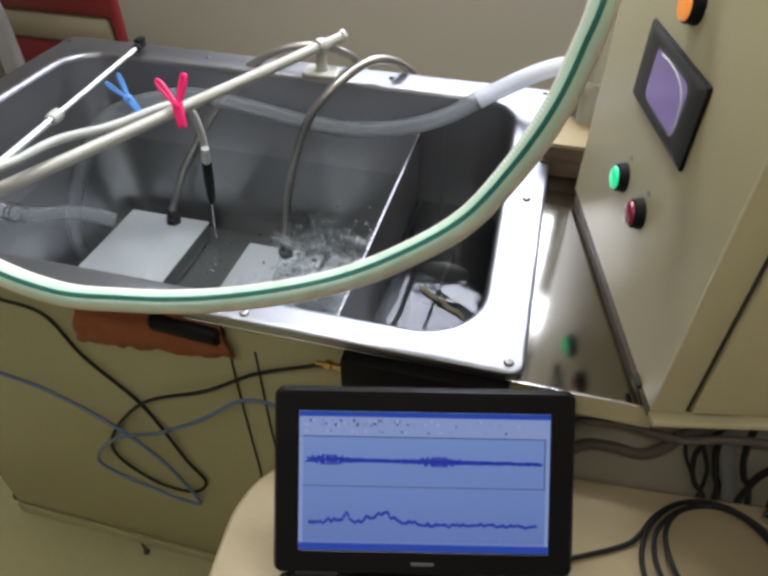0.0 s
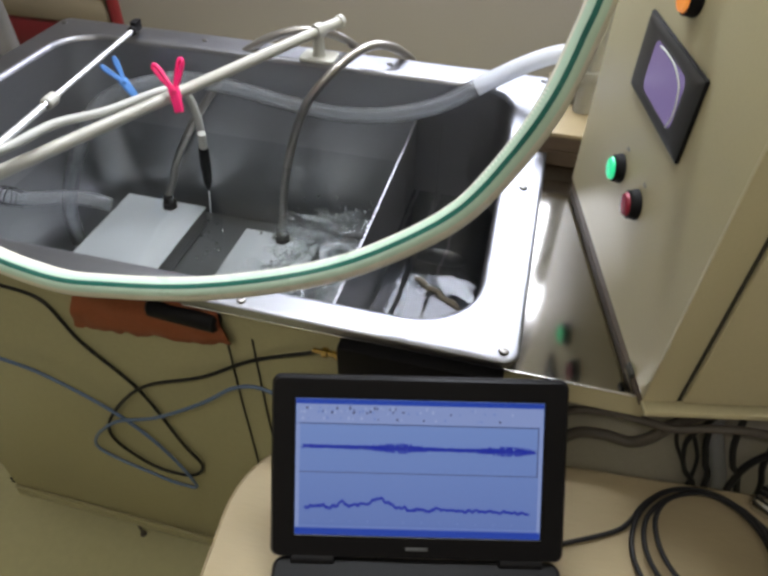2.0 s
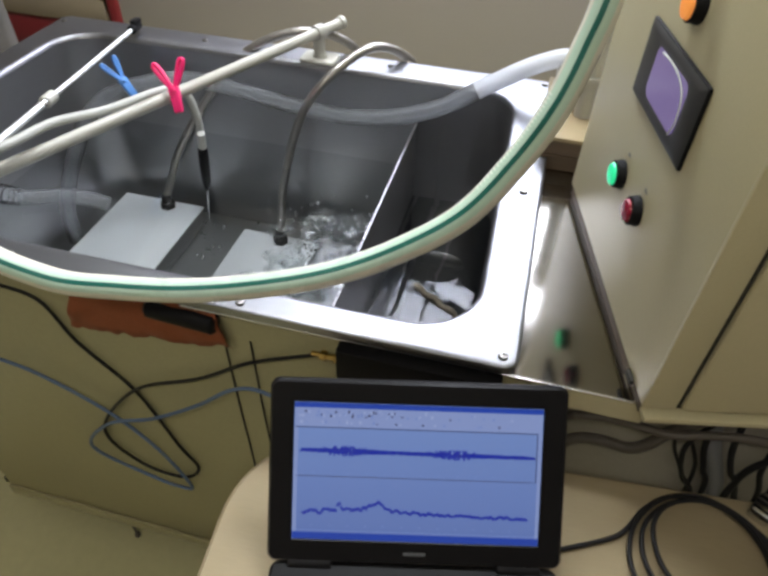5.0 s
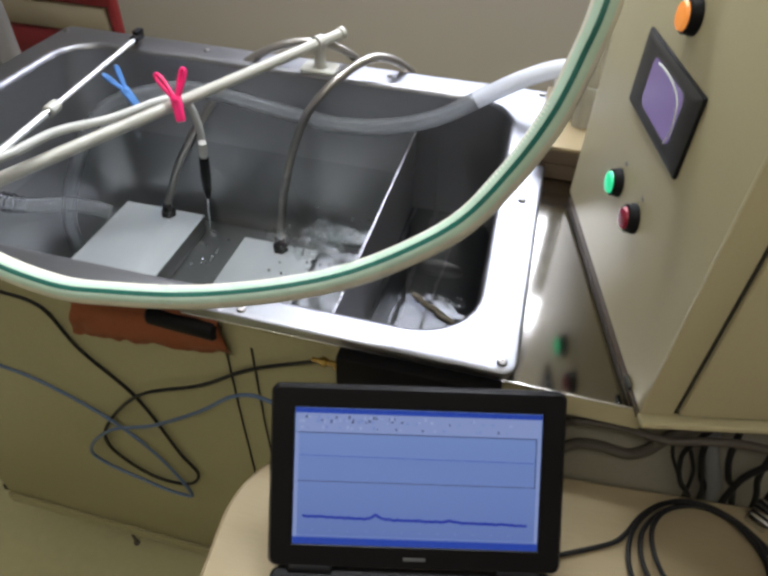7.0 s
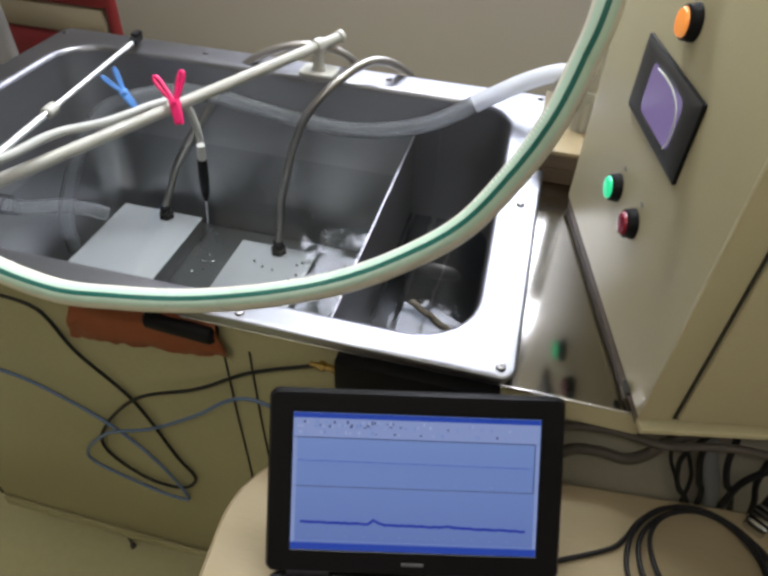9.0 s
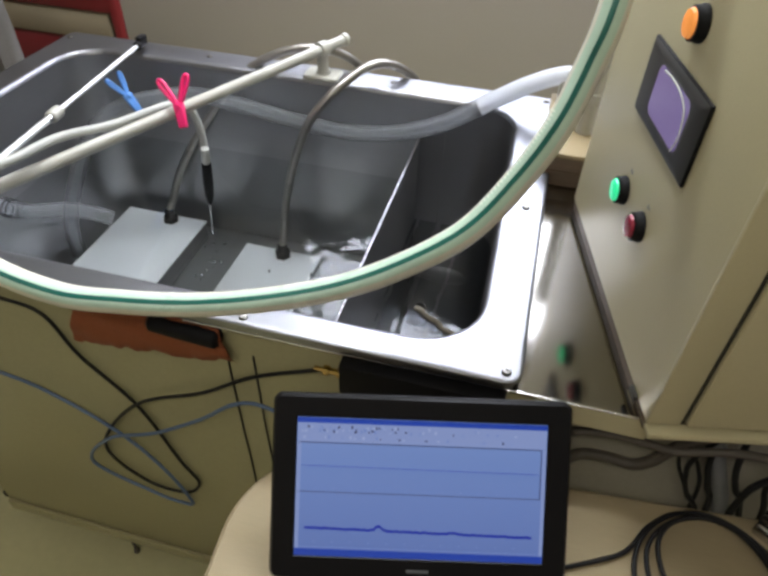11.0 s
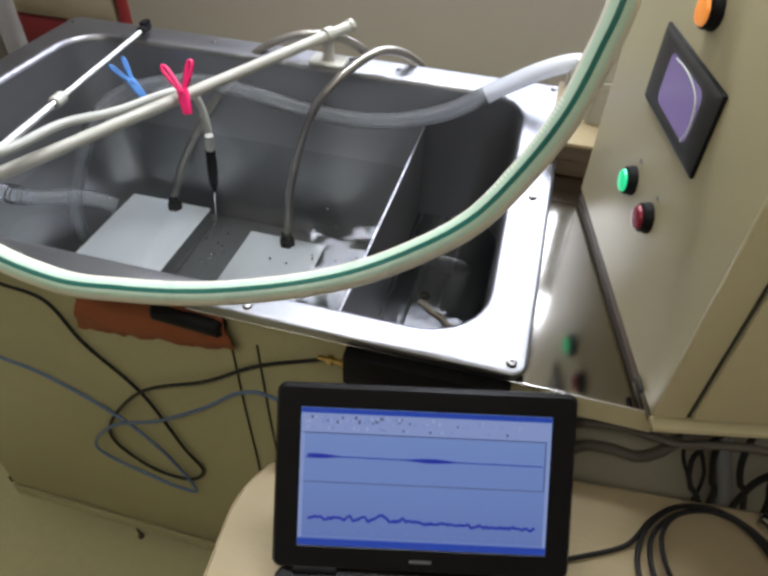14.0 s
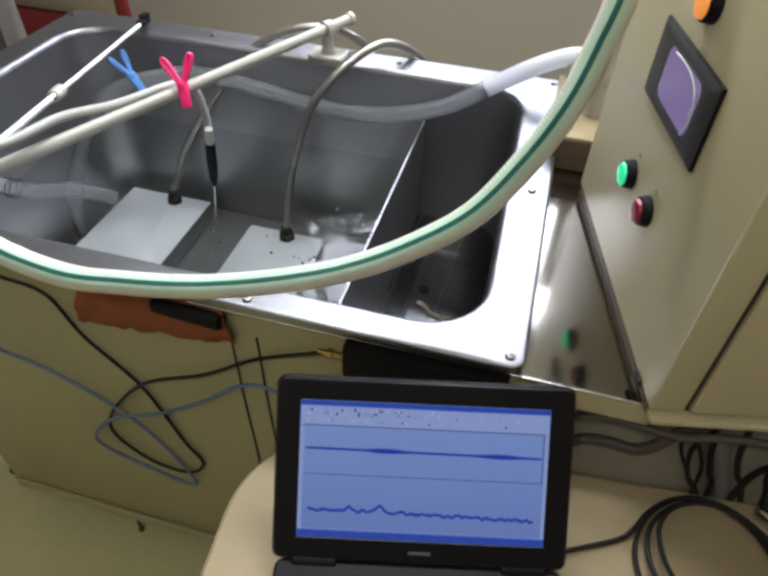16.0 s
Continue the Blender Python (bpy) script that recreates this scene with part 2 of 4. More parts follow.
def box(lo, hi, bevel=0.0, seg=2, bm=None):
    bm2 = bmesh.new()
    bmesh.ops.create_cube(bm2, size=1)
    lo, hi = Vector(lo), Vector(hi)
    bmesh.ops.transform(bm2, verts=bm2.verts, matrix=Matrix.Translation((lo + hi) / 2) @ Matrix.Diagonal((*(hi - lo), 1)))
    if bevel:
        bmesh.ops.bevel(bm2, geom=bm2.edges[:], offset=bevel, segments=seg, affect="EDGES", profile=0.5)
    return join(bm, bm2)


def join(bm, bm2):
    if bm is None:
        return bm2
    me = bpy.data.meshes.new("scratch")
    bm2.to_mesh(me)
    bm2.free()
    bm.from_mesh(me)
    bpy.data.meshes.remove(me)
    return bm


def moved(bm, m):
    bmesh.ops.transform(bm, verts=bm.verts, matrix=m)
    return bm


def axis_matrix(a, b):
    a, b = Vector(a), Vector(b)
    return Matrix.Translation(a) @ (b - a).to_track_quat("Z", "Y").to_matrix().to_4x4()


def lathe(profile, seg=24, bm=None, m=None):
    """A turned body: profile of (radius, z) from one end to the other."""
    b = bmesh.new()
    rings = []
    for r, z in profile:
        rings.append([b.verts.new((max(r, 1e-5) * math.cos(2 * math.pi * i / seg), max(r, 1e-5) * math.sin(2 * math.pi * i / seg), z)) for i in range(seg)])
    for p, q in zip(rings, rings[1:]):
        for i in range(seg):
            b.faces.new((p[i], p[(i + 1) % seg], q[(i + 1) % seg], q[i]))
    b.faces.new(rings[0][::-1])
    b.faces.new(rings[-1])
    if m is not None:
        moved(b, m)
    return join(bm, b)


def rod(a, b, r, seg=16, bevel=0.0, bm=None, r2=None):
    length = (Vector(b) - Vector(a)).length
    r2 = r if r2 is None else r2
    e = bevel
    prof = [(r - e, 0), (r, e), (r2, length - e), (r2 - e, length)] if e else [(r, 0), (r2, length)]
    return lathe(prof, seg, bm, axis_matrix(a, b))


def curve_points(ctrl, per=8):
    """A smooth line through control points."""
    c = [Vector(p) for p in ctrl]
    c = [2 * c[0] - c[1]] + c + [2 * c[-1] - c[-2]]
    out = []
    for i in range(1, len(c) - 2):
        for k in range(per):
            t = k / per
            p0, p1, p2, p3 = c[i - 1:i + 3]
            out.append(0.5 * (2 * p1 + (p2 - p0) * t + (2 * p0 - 5 * p1 + 4 * p2 - p3) * t * t + (3 * p1 - p0 - 3 * p2 + p3) * t ** 3))
    out.append(c[-2])
    return out


def sweep(line, r, seg=12, face=(0, -0.6, 0.8), arc=None, ridges=0.0, bm=None, inner=None):
    """A tube along a line; arc (two angles in degrees from the side that faces 'face') makes a band of it."""
    b = bmesh.new()
    face = Vector(face)
    a0, a1 = arc if arc else (0, 360)
    n = seg if arc is None else seg + 1
    rings = []
    for i, p in enumerate(line):
        d = (line[min(i + 1, len(line) - 1)] - line[max(i - 1, 0)]).normalized()
        u = (face - d * face.dot(d)).normalized()
        v = d.cross(u)
        rr = r * (1 + (ridges if i % 2 else -ridges))
        ring = []
        for k in range(n):
            a = radians(a0 + (a1 - a0) * k / seg)
            ring.append(b.verts.new(p + rr * (u * math.cos(a) + v * math.sin(a))))
        rings.append(ring)
    for p, q in zip(rings, rings[1:]):
        for k in range(seg):
            b.faces.new((p[k], p[(k + 1) % n], q[(k + 1) % n], q[k]))
    if arc is None:
        b.faces.new(rings[0][::-1])
        b.faces.new(rings[-1])
    return join(bm, b)


def resample(line, step):
    out, left = [line[0]], 0.0
    for a, b in zip(line, line[1:]):
        d = (b - a).length
        s = step - left
        while s <= d:
            out.append(a.lerp(b, s / d))
            s += step
        left = d - (s - step)
    return out


def round_rect(x0, x1, y0, y1, r, n=8):
    pts = []
    for cx, cy, a in ((x1 - r, y1 - r, 0), (x0 + r, y1 - r, 90), (x0 + r, y0 + r, 180), (x1 - r, y0 + r, 270)):
        for k in range(n + 1):
            t = radians(a + 90 * k / n)
            pts.append((cx + r * math.cos(t), cy + r * math.sin(t)))
    return pts


def loft(loops, close_start=False, close_end=False, bm=None, wrap=False):
    b = bmesh.new()
    rings = [[b.verts.new(p) for p in loop] for loop in loops]
    pairs = list(zip(rings, rings[1:])) + ([(rings[-1], rings[0])] if wrap else [])
    for p, q in pairs:
        for i in range(len(p)):
            j = (i + 1) % len(p)
            b.faces.new((p[i], p[j], q[j], q[i]))
    if close_start:
        b.faces.new(rings[0][::-1])
    if close_end:
        b.faces.new(rings[-1])
    return join(bm, b)


def plate(x0, x1, y0, y1, r, z0, z1, edge=0.002, n=6):
    """A flat slab with rounded corners and an eased upper edge."""
    o = round_rect(x0, x1, y0, y1, r, n)
    i = round_rect(x0 + edge, x1 - edge, y0 + edge, y1 - edge, max(r - edge, 0.0005), n)
    return loft([[(*p, z0) for p in o], [(*p, z1 - edge) for p in o], [(*p, z1) for p in i]], True, True)


# ---- room ----
def room():
    x0, x1, y0, y1, h, t = -2.6, 2.2, -1.9, 2.15, 2.6, 0.12
    for name, lo, hi, mat, label in (
            ("floor", (x0 - t, y0 - t, -0.1), (x1 + t, y1 + t, 0), FLOOR, "olive vinyl floor, slightly dirty"),
            ("wall_south", (x0, y0 - t, 0), (x1, y0, h), WALL, "plain grey-beige painted wall"),
            ("wall_west", (x0 - t, y0 - t, 0), (x0, y1 + t, h), WALL, "plain grey-beige painted wall"),
            ("wall_east", (x1, y0 - t, 0), (x1 + t, y1 + t, h), WALL, "plain grey-beige painted wall"),
            ("ceiling", (x0 - t, y0 - t, h), (x1 + t, y1 + t, h + t), CEILING, "white ceiling")):
        tagged(part(name, box(lo, hi), mat), label, name.split("_")[0], kind="structure")
    wx0, wx1, wz0, wz1 = -0.90, 0.48, 1.42, 2.36
    wall = box((x0, y1, 0), (wx0, y1 + t, h))
    wall = box((wx1, y1, 0), (x1, y1 + t, h), bm=wall)
    wall = box((wx0, y1, 0), (wx1, y1 + t, wz0), bm=wall)
    wall = box((wx0, y1, wz1), (wx1, y1 + t, h), bm=wall)
    tagged(part("wall_north", wall, WALL), "plain grey-beige painted wall with a bright window", "wall", kind="structure")
    win = empty("window_1", ((wx0 + wx1) / 2, y1 + t / 2, wz0), "bright window with an ivory frame", "window", kind="structure")
    w, hh = (wx1 - wx0) / 2, wz1 - wz0
    for lo, hi in (((-w, -0.03, 0), (w, 0.03, 0.02)), ((-w, -0.03, hh - 0.02), (w, 0.03, hh)), ((-w, -0.03, 0.02), (-w + 0.02, 0.03, hh - 0.02)), ((w - 0.02, -0.03, 0.02), (w, 0.03, hh - 0.02))):
        part("window_frame", box(lo, hi, 0.003), PVC, win)
    part("window_sill", box((-w - 0.03, -0.09, -0.025), (w + 0.03, -0.06, -0.001), 0.004), PVC, win)
    part("pane", box((-w + 0.02, 0.030, 0.02), (w - 0.02, 0.034, hh - 0.02)), CLEAR_PANE, win).visible_shadow = False
    tagged(part("backdrop", box((-2.4, 2.60, 1.0), (1.6, 2.62, 3.4)), SKY_GLOW), "bright hazy sky outside the window", "sky", kind="structure")
    # The second fitting is made up to house the front fill.
    for lamp in (LAMP_MAIN, LAMP_FILL):
        x, y = lamp.location.x, lamp.location.y
        fit = empty("ceiling_light", (x, y, 2.6), "unseen white fluorescent ceiling light with a long diffuser", "ceiling light", "ceiling lights")
        part("frame", box((-0.64, -0.14, -0.05), (0.64, 0.14, 0), 0.006), CEILING, fit)
        part("diffuser", box((-0.6, -0.11, -0.075), (0.6, 0.11, -0.05), 0.01), TUBE_GLOW, fit, "glowing white diffuser")


# ---- the machine: cabinet under the tank ----
RX0, RX1, RY0, RY1, RZ = -0.90, 0.046, 0.393, 1.045, 0.78
IX0, IX1, IY0, IY1, IR = -0.848, -0.011, 0.431, 0.984, 0.070
WEIR_X, WEIR_Z = -0.180, 0.70
FLOOR_L, FLOOR_R, WATER_L = 0.405, 0.225, 0.610


def machine():
    m = empty("cleaning_machine", (0, 0, 0), "olive-beige painted steel machine body with a polished steel top", "machine")
    deck = bmesh.new()
    # the top sheet, open over the tank
    o = round_rect(-0.925, 0.162, 0.402, 1.075, 0.004, 8)
    i = round_rect(IX0 - 0.012, IX1 + 0.012, IY0 - 0.012, IY1 + 0.012, IR, 8)
    deck = loft([[(*p, 0.7600) for p in i], [(*p, 0.7600) for p in o], [(*p, 0.7570) for p in o], [(*p, 0.7570) for p in i]], wrap=True)
    part("deck", deck, STEEL_DECK, m, "polished steel top sheet")
    part("deck_edge", rod((-0.920, 0.3990, 0.7585), (0.161, 0.4025, 0.7585), 0.0016, 10), CHROME, m, "bright folded steel edge")
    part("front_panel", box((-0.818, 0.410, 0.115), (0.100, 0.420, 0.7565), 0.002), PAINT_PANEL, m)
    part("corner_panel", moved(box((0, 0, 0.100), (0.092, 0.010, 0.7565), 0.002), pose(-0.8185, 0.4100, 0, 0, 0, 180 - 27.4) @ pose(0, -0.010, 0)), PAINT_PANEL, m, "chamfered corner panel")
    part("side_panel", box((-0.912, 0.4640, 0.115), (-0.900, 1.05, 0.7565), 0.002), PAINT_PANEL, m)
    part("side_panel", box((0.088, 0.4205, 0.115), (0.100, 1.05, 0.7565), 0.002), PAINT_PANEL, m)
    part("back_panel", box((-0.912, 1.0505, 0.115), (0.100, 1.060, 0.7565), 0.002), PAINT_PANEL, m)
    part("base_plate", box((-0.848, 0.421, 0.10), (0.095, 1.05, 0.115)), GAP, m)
    part("apron", box((0.065, 0.4030, 0.728), (0.176, 0.4095, 0.7565)), PAINT, m, "ivory painted edge strip")
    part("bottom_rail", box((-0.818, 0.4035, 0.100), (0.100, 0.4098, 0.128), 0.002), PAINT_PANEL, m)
    part("levelling_bolt", lathe([(0.006, 0), (0.006, 0.005), (0.003, 0.007), (0.003, 0.101)], 12, None, Matrix.Translation((-0.590, 0.428, 0))), GASKET, m, "small rusty levelling bolt")
    for x in (-0.80, 0.06):
        for y in (0.62, 1.0):
            part("foot", lathe([(0.016, 0), (0.016, 0.010), (0.006, 0.014), (0.006, 0.101)], 16, None, Matrix.Translation((x, y, 0))), GASKET, m)


def tank():
    t = empty("cleaning_tank", (-0.43, 0.7, 0.4), "brushed stainless steel tank with a wide screwed rim and a weir", "tank")
    u = under(t)
    outer = round_rect(RX0, RX1, RY0, RY1, 0.016, 8)
    outer_in = round_rect(RX0 + 0.0015, RX1 - 0.0015, RY0 + 0.0015, RY1 - 0.0015, 0.0145, 8)
    def inner(d):
        loop = round_rect(IX0 - d, IX1 + d, IY0 - d, IY1 + d, IR + d, 8)
        return [(x + 0.022 * (0.70 - y) * max(0, (x + 0.3) / 0.3), y) for x, y in loop]
    skirt = round_rect(RX0 + 0.007, RX1 - 0.005, RY0 + 0.007, RY1 - 0.007, 0.012, 8)
    rim = loft([[(*p, 0.7602) for p in skirt], [(*p, RZ - 0.0045) for p in skirt], [(*p, RZ - 0.0045) for p in outer], [(*p, RZ - 0.0012) for p in outer], [(*p, RZ) for p in outer_in],
                [(*p, RZ) for p in round_rect(RX0 + 0.005, RX1 - 0.005, RY0 + 0.005, RY1 - 0.005, 0.012, 8)], [(*p, RZ) for p in inner(0.0115)], [(*p, RZ) for p in inner(0.0105)],
                [(*p, RZ - 0.0002) for p in inner(0.0085)], [(*p, RZ - 0.0010) for p in inner(0.005)], [(*p, RZ - 0.003) for p in inner(0.002)],
                [(*p, RZ - 0.009) for p in inner(0.0)], [(*p, RZ - 0.009) for p in inner(0.003)], [(*p, 0.7602) for p in inner(0.010)]], wrap=True)
    part("rim", moved(rim, u), STEEL_RIM, t, "bright brushed steel rim")
    # basin walls, with a rounded foot
    loops = [[(*p, RZ - 0.009) for p in inner(0.0)], [(*p, FLOOR_R + 0.05) for p in inner(0.0)]]
    for k in range(1, 7):
        a = radians(90 * k / 6)
        loops.append([(*p, FLOOR_R + 0.05 - 0.05 * math.sin(a)) for p in inner(-0.05 * (1 - math.cos(a)))])
    part("basin", moved(loft(loops, False, True), u), STEEL_WALL, t, "dull grey steel basin")
    part("basin_floor", moved(box((IX0 + 0.002, IY0 + 0.002, FLOOR_L - 0.006), (WEIR_X - 0.003, IY1 - 0.002, FLOOR_L)), u), STEEL_WALL, t, "dull steel floor under the water")
    # weir with a saw-tooth upper edge
    b = bmesh.new()
    y, pts = IY0 + 0.003, []
    while y < IY1 - 0.012:
        pts += [(y, WEIR_Z), (y + 0.0045, WEIR_Z), (y + 0.0065, WEIR_Z - 0.005), (y + 0.0085, WEIR_Z)]
        y += 0.0115
    pts += [(IY1 - 0.001, WEIR_Z)]
    low = [(a, FLOOR_R + 0.03) for a, _ in pts]
    vf = [[b.verts.new((x, a, z)) for a, z in pts] for x in (WEIR_X - 0.0012, WEIR_X + 0.0012)]
    vl = [[b.verts.new((x, a, z)) for a, z in low] for x in (WEIR_X - 0.0012, WEIR_X + 0.0012)]
    for k in range(len(pts) - 1):
        for s in (0, 1):
            b.faces.new((vf[s][k], vf[s][k + 1], vl[s][k + 1], vl[s][k]))
        b.faces.new((vf[0][k], vf[0][k + 1], vf[1][k + 1], vf[1][k]))
    part("weir", moved(b, u), STEEL_WALL, t, "steel partition with a notched upper edge", smooth=False)
    # the sump: bright floor plate, drain, seam
    drain = lathe([(0.012, 0), (0.012, 0.002), (0.010, 0.003), (0.0095, 0.0005)], 24, None, axis_matrix((-0.149, 0.9835, 0.290), (-0.149, 0.9, 0.290)))
    part("drain", moved(drain, u), GAP, t, "round dark drain opening")
    # a shallow steel dome added to draw the highlight low on the back wall
    b = bmesh.new()
    bmesh.ops.create_uvsphere(b, u_segments=40, v_segments=24, radius=1)
    bmesh.ops.transform(b, verts=b.verts, matrix=Matrix.Translation((-0.112, 0.988, 0.392)) @ Matrix.Diagonal((0.068, 0.016, 0.022, 1)))
    part("wall_highlight", moved(b, u), STEEL_WALL, t, "steel dome drawing a highlight on the wall")
    part("wall_seam", moved(box((-0.1345, 0.9825, 0.30), (-0.1335, 0.9838, 0.745)), u), STEEL_WALL, t)
    for x, y in ((0.030, 0.406), (-0.249, 0.404), (-0.53, 0.404), (-0.80, 0.404), (0.022, 0.699), (0.026, 1.028), (-0.592, 1.018), (-0.24, 1.018), (-0.885, 1.018), (-0.885, 0.70)):
        s = lathe([(0.0052, 0), (0.0052, 0.0012), (0.0044, 0.0028), (0.0022, 0.0036), (0.0014, 0.0034), (0.0012, 0.002)], 18, None, Matrix.Translation((x, y, RZ)))
        part("screw", moved(s, u), SCREW_STEEL, t, "round steel screw head")


def transducer(x0, x1, y0, y1, top, hose, slot):
    c = Vector(((x0 + x1) / 2, (y0 + y1) / 2, FLOOR_L))
    g = empty("immersed_transducer", c, "flat bright steel box lying on the tank floor under water", "transducer", "transducers in the tank")
    u = Matrix.Translation(-c)
    # Darker steel on the case puts the shade of its sides into the colour.
    part("case", moved(box((x0 + 0.002, y0 + 0.002, FLOOR_L), (x1 - 0.002, y1 - 0.002, top - 0.004), 0.003, 2), u), STEEL_WALL, g, "steel case, dull for its shaded sides")
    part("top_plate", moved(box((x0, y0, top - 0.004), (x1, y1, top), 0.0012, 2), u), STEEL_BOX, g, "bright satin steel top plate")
    part("weld_seam", moved(box((x0 + 0.004, y0 + 0.004, FLOOR_L + 0.012), (x1 - 0.0008, y1 - 0.0008, FLOOR_L + 0.014)), u), STEEL_WALL, g)
    h = Vector(hose[0])
    part("gland", moved(lathe([(0.016, 0), (0.016, 0.012), (0.011, 0.014), (0.011, 0.028), (0.008, 0.030)], 6, None, Matrix.Translation((h.x, h.y, top - 0.001))), u), BLACK, g, "black hexagonal cable gland")
    line = resample(curve_points(hose, 10), 0.0024)
    part("conduit", moved(sweep(line, 0.0075, 14, ridges=0.045), u), CONDUIT, g, "ribbed flexible steel conduit")


# ---- water ----
# Gaps in the surface standing in for dark reflections: x, lean, half width.
REFLECTION_GAPS = ((-0.1735, 0.02, 0.0030), (-0.136, 0.03, 0.0046), (-0.089, 0.05, 0.0026))


def water():
    bm = bmesh.new()
    nx, ny = 90, 60
    x0, x1, y0, y1 = IX0 + 0.004, WEIR_X - 0.004, IY0 + 0.004, IY1 - 0.004
    vs = {}
    for i in range(nx + 1):
        for j in range(ny + 1):
            x, y = x0 + (x1 - x0) * i / nx, y0 + (y1 - y0) * j / ny
            near = math.exp(-(((x + 0.26) / 0.10) ** 2 + ((y - 0.68) / 0.16) ** 2))
            z = 0.0009 * near * noise.noise((x * 55, y * 55, 0.3)) + 0.0004 * noise.noise((x * 24, y * 24, 5))
            vs[i, j] = bm.verts.new((x + 0.43, y - 0.7, z))
    for i in range(nx):
        for j in range(ny):
            bm.faces.new((vs[i, j], vs[i + 1, j], vs[i + 1, j + 1], vs[i, j + 1]))
    w = tagged(face_up(part("water", bm, WATER)), "clear water in the large tank, broken by splashes at first", "water", kind="structure")
    w.location = (-0.43, 0.7, WATER_L)
    bm = bmesh.new()
    vs = {}
    nx, ny = 84, 220
    x0, x1, y0, y1 = WEIR_X + 0.003, IX1 - 0.004, IY0 + 0.002, IY1 - 0.006

    def in_reflection_gap(x, y):
        """Whether a point lies in a gap that draws a dark reflected line."""
        wob = 0.0035 * noise.noise((y * 38, x * 8, 2)) + 0.0012 * noise.noise((y * 110, 3, 1))
        for cx, lean, half in REFLECTION_GAPS:
            if abs(x + wob - cx - lean * (y - 0.70)) < half * (1 + 0.4 * noise.noise((y * 50, cx * 90, 0))):
                return True
        return False

    for i in range(nx + 1):
        for j in range(ny + 1):
            x, y = x0 + (x1 - x0) * i / nx, y0 + (y1 - y0) * j / ny
            z = 0.0007 * noise.noise((x * 20, y * 20, 1.3)) + 0.00012 * noise.noise((x * 70, y * 70, 4))
            vs[i, j] = bm.verts.new((x + 0.09, y - 0.7, z))
    for i in range(nx):
        for j in range(ny):
            if not in_reflection_gap(x0 + (x1 - x0) * (i + 0.5) / nx, y0 + (y1 - y0) * (j + 0.5) / ny):
                bm.faces.new((vs[i, j], vs[i + 1, j], vs[i + 1, j + 1], vs[i, j + 1]))
    bmesh.ops.delete(bm, geom=[v for v in bm.verts if not v.link_faces], context="VERTS")
    s = tagged(face_up(part("sump_water", bm, WATER_MIRROR)), "bright rippling water behind the weir, its level falling", "water", kind="structure")
    # Tan pipe reflection, built as a solid tube moving with the water.
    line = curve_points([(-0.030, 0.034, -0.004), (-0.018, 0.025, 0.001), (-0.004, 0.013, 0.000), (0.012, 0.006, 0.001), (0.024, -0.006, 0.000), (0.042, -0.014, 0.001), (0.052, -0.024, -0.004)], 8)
    part("reflected_pipe", sweep(line, 0.0050, 12, ridges=0.16), TAN_REFLECTION, s, "tan tube drawing the reflection of a pipe on the water")
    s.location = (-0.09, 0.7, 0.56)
    return s


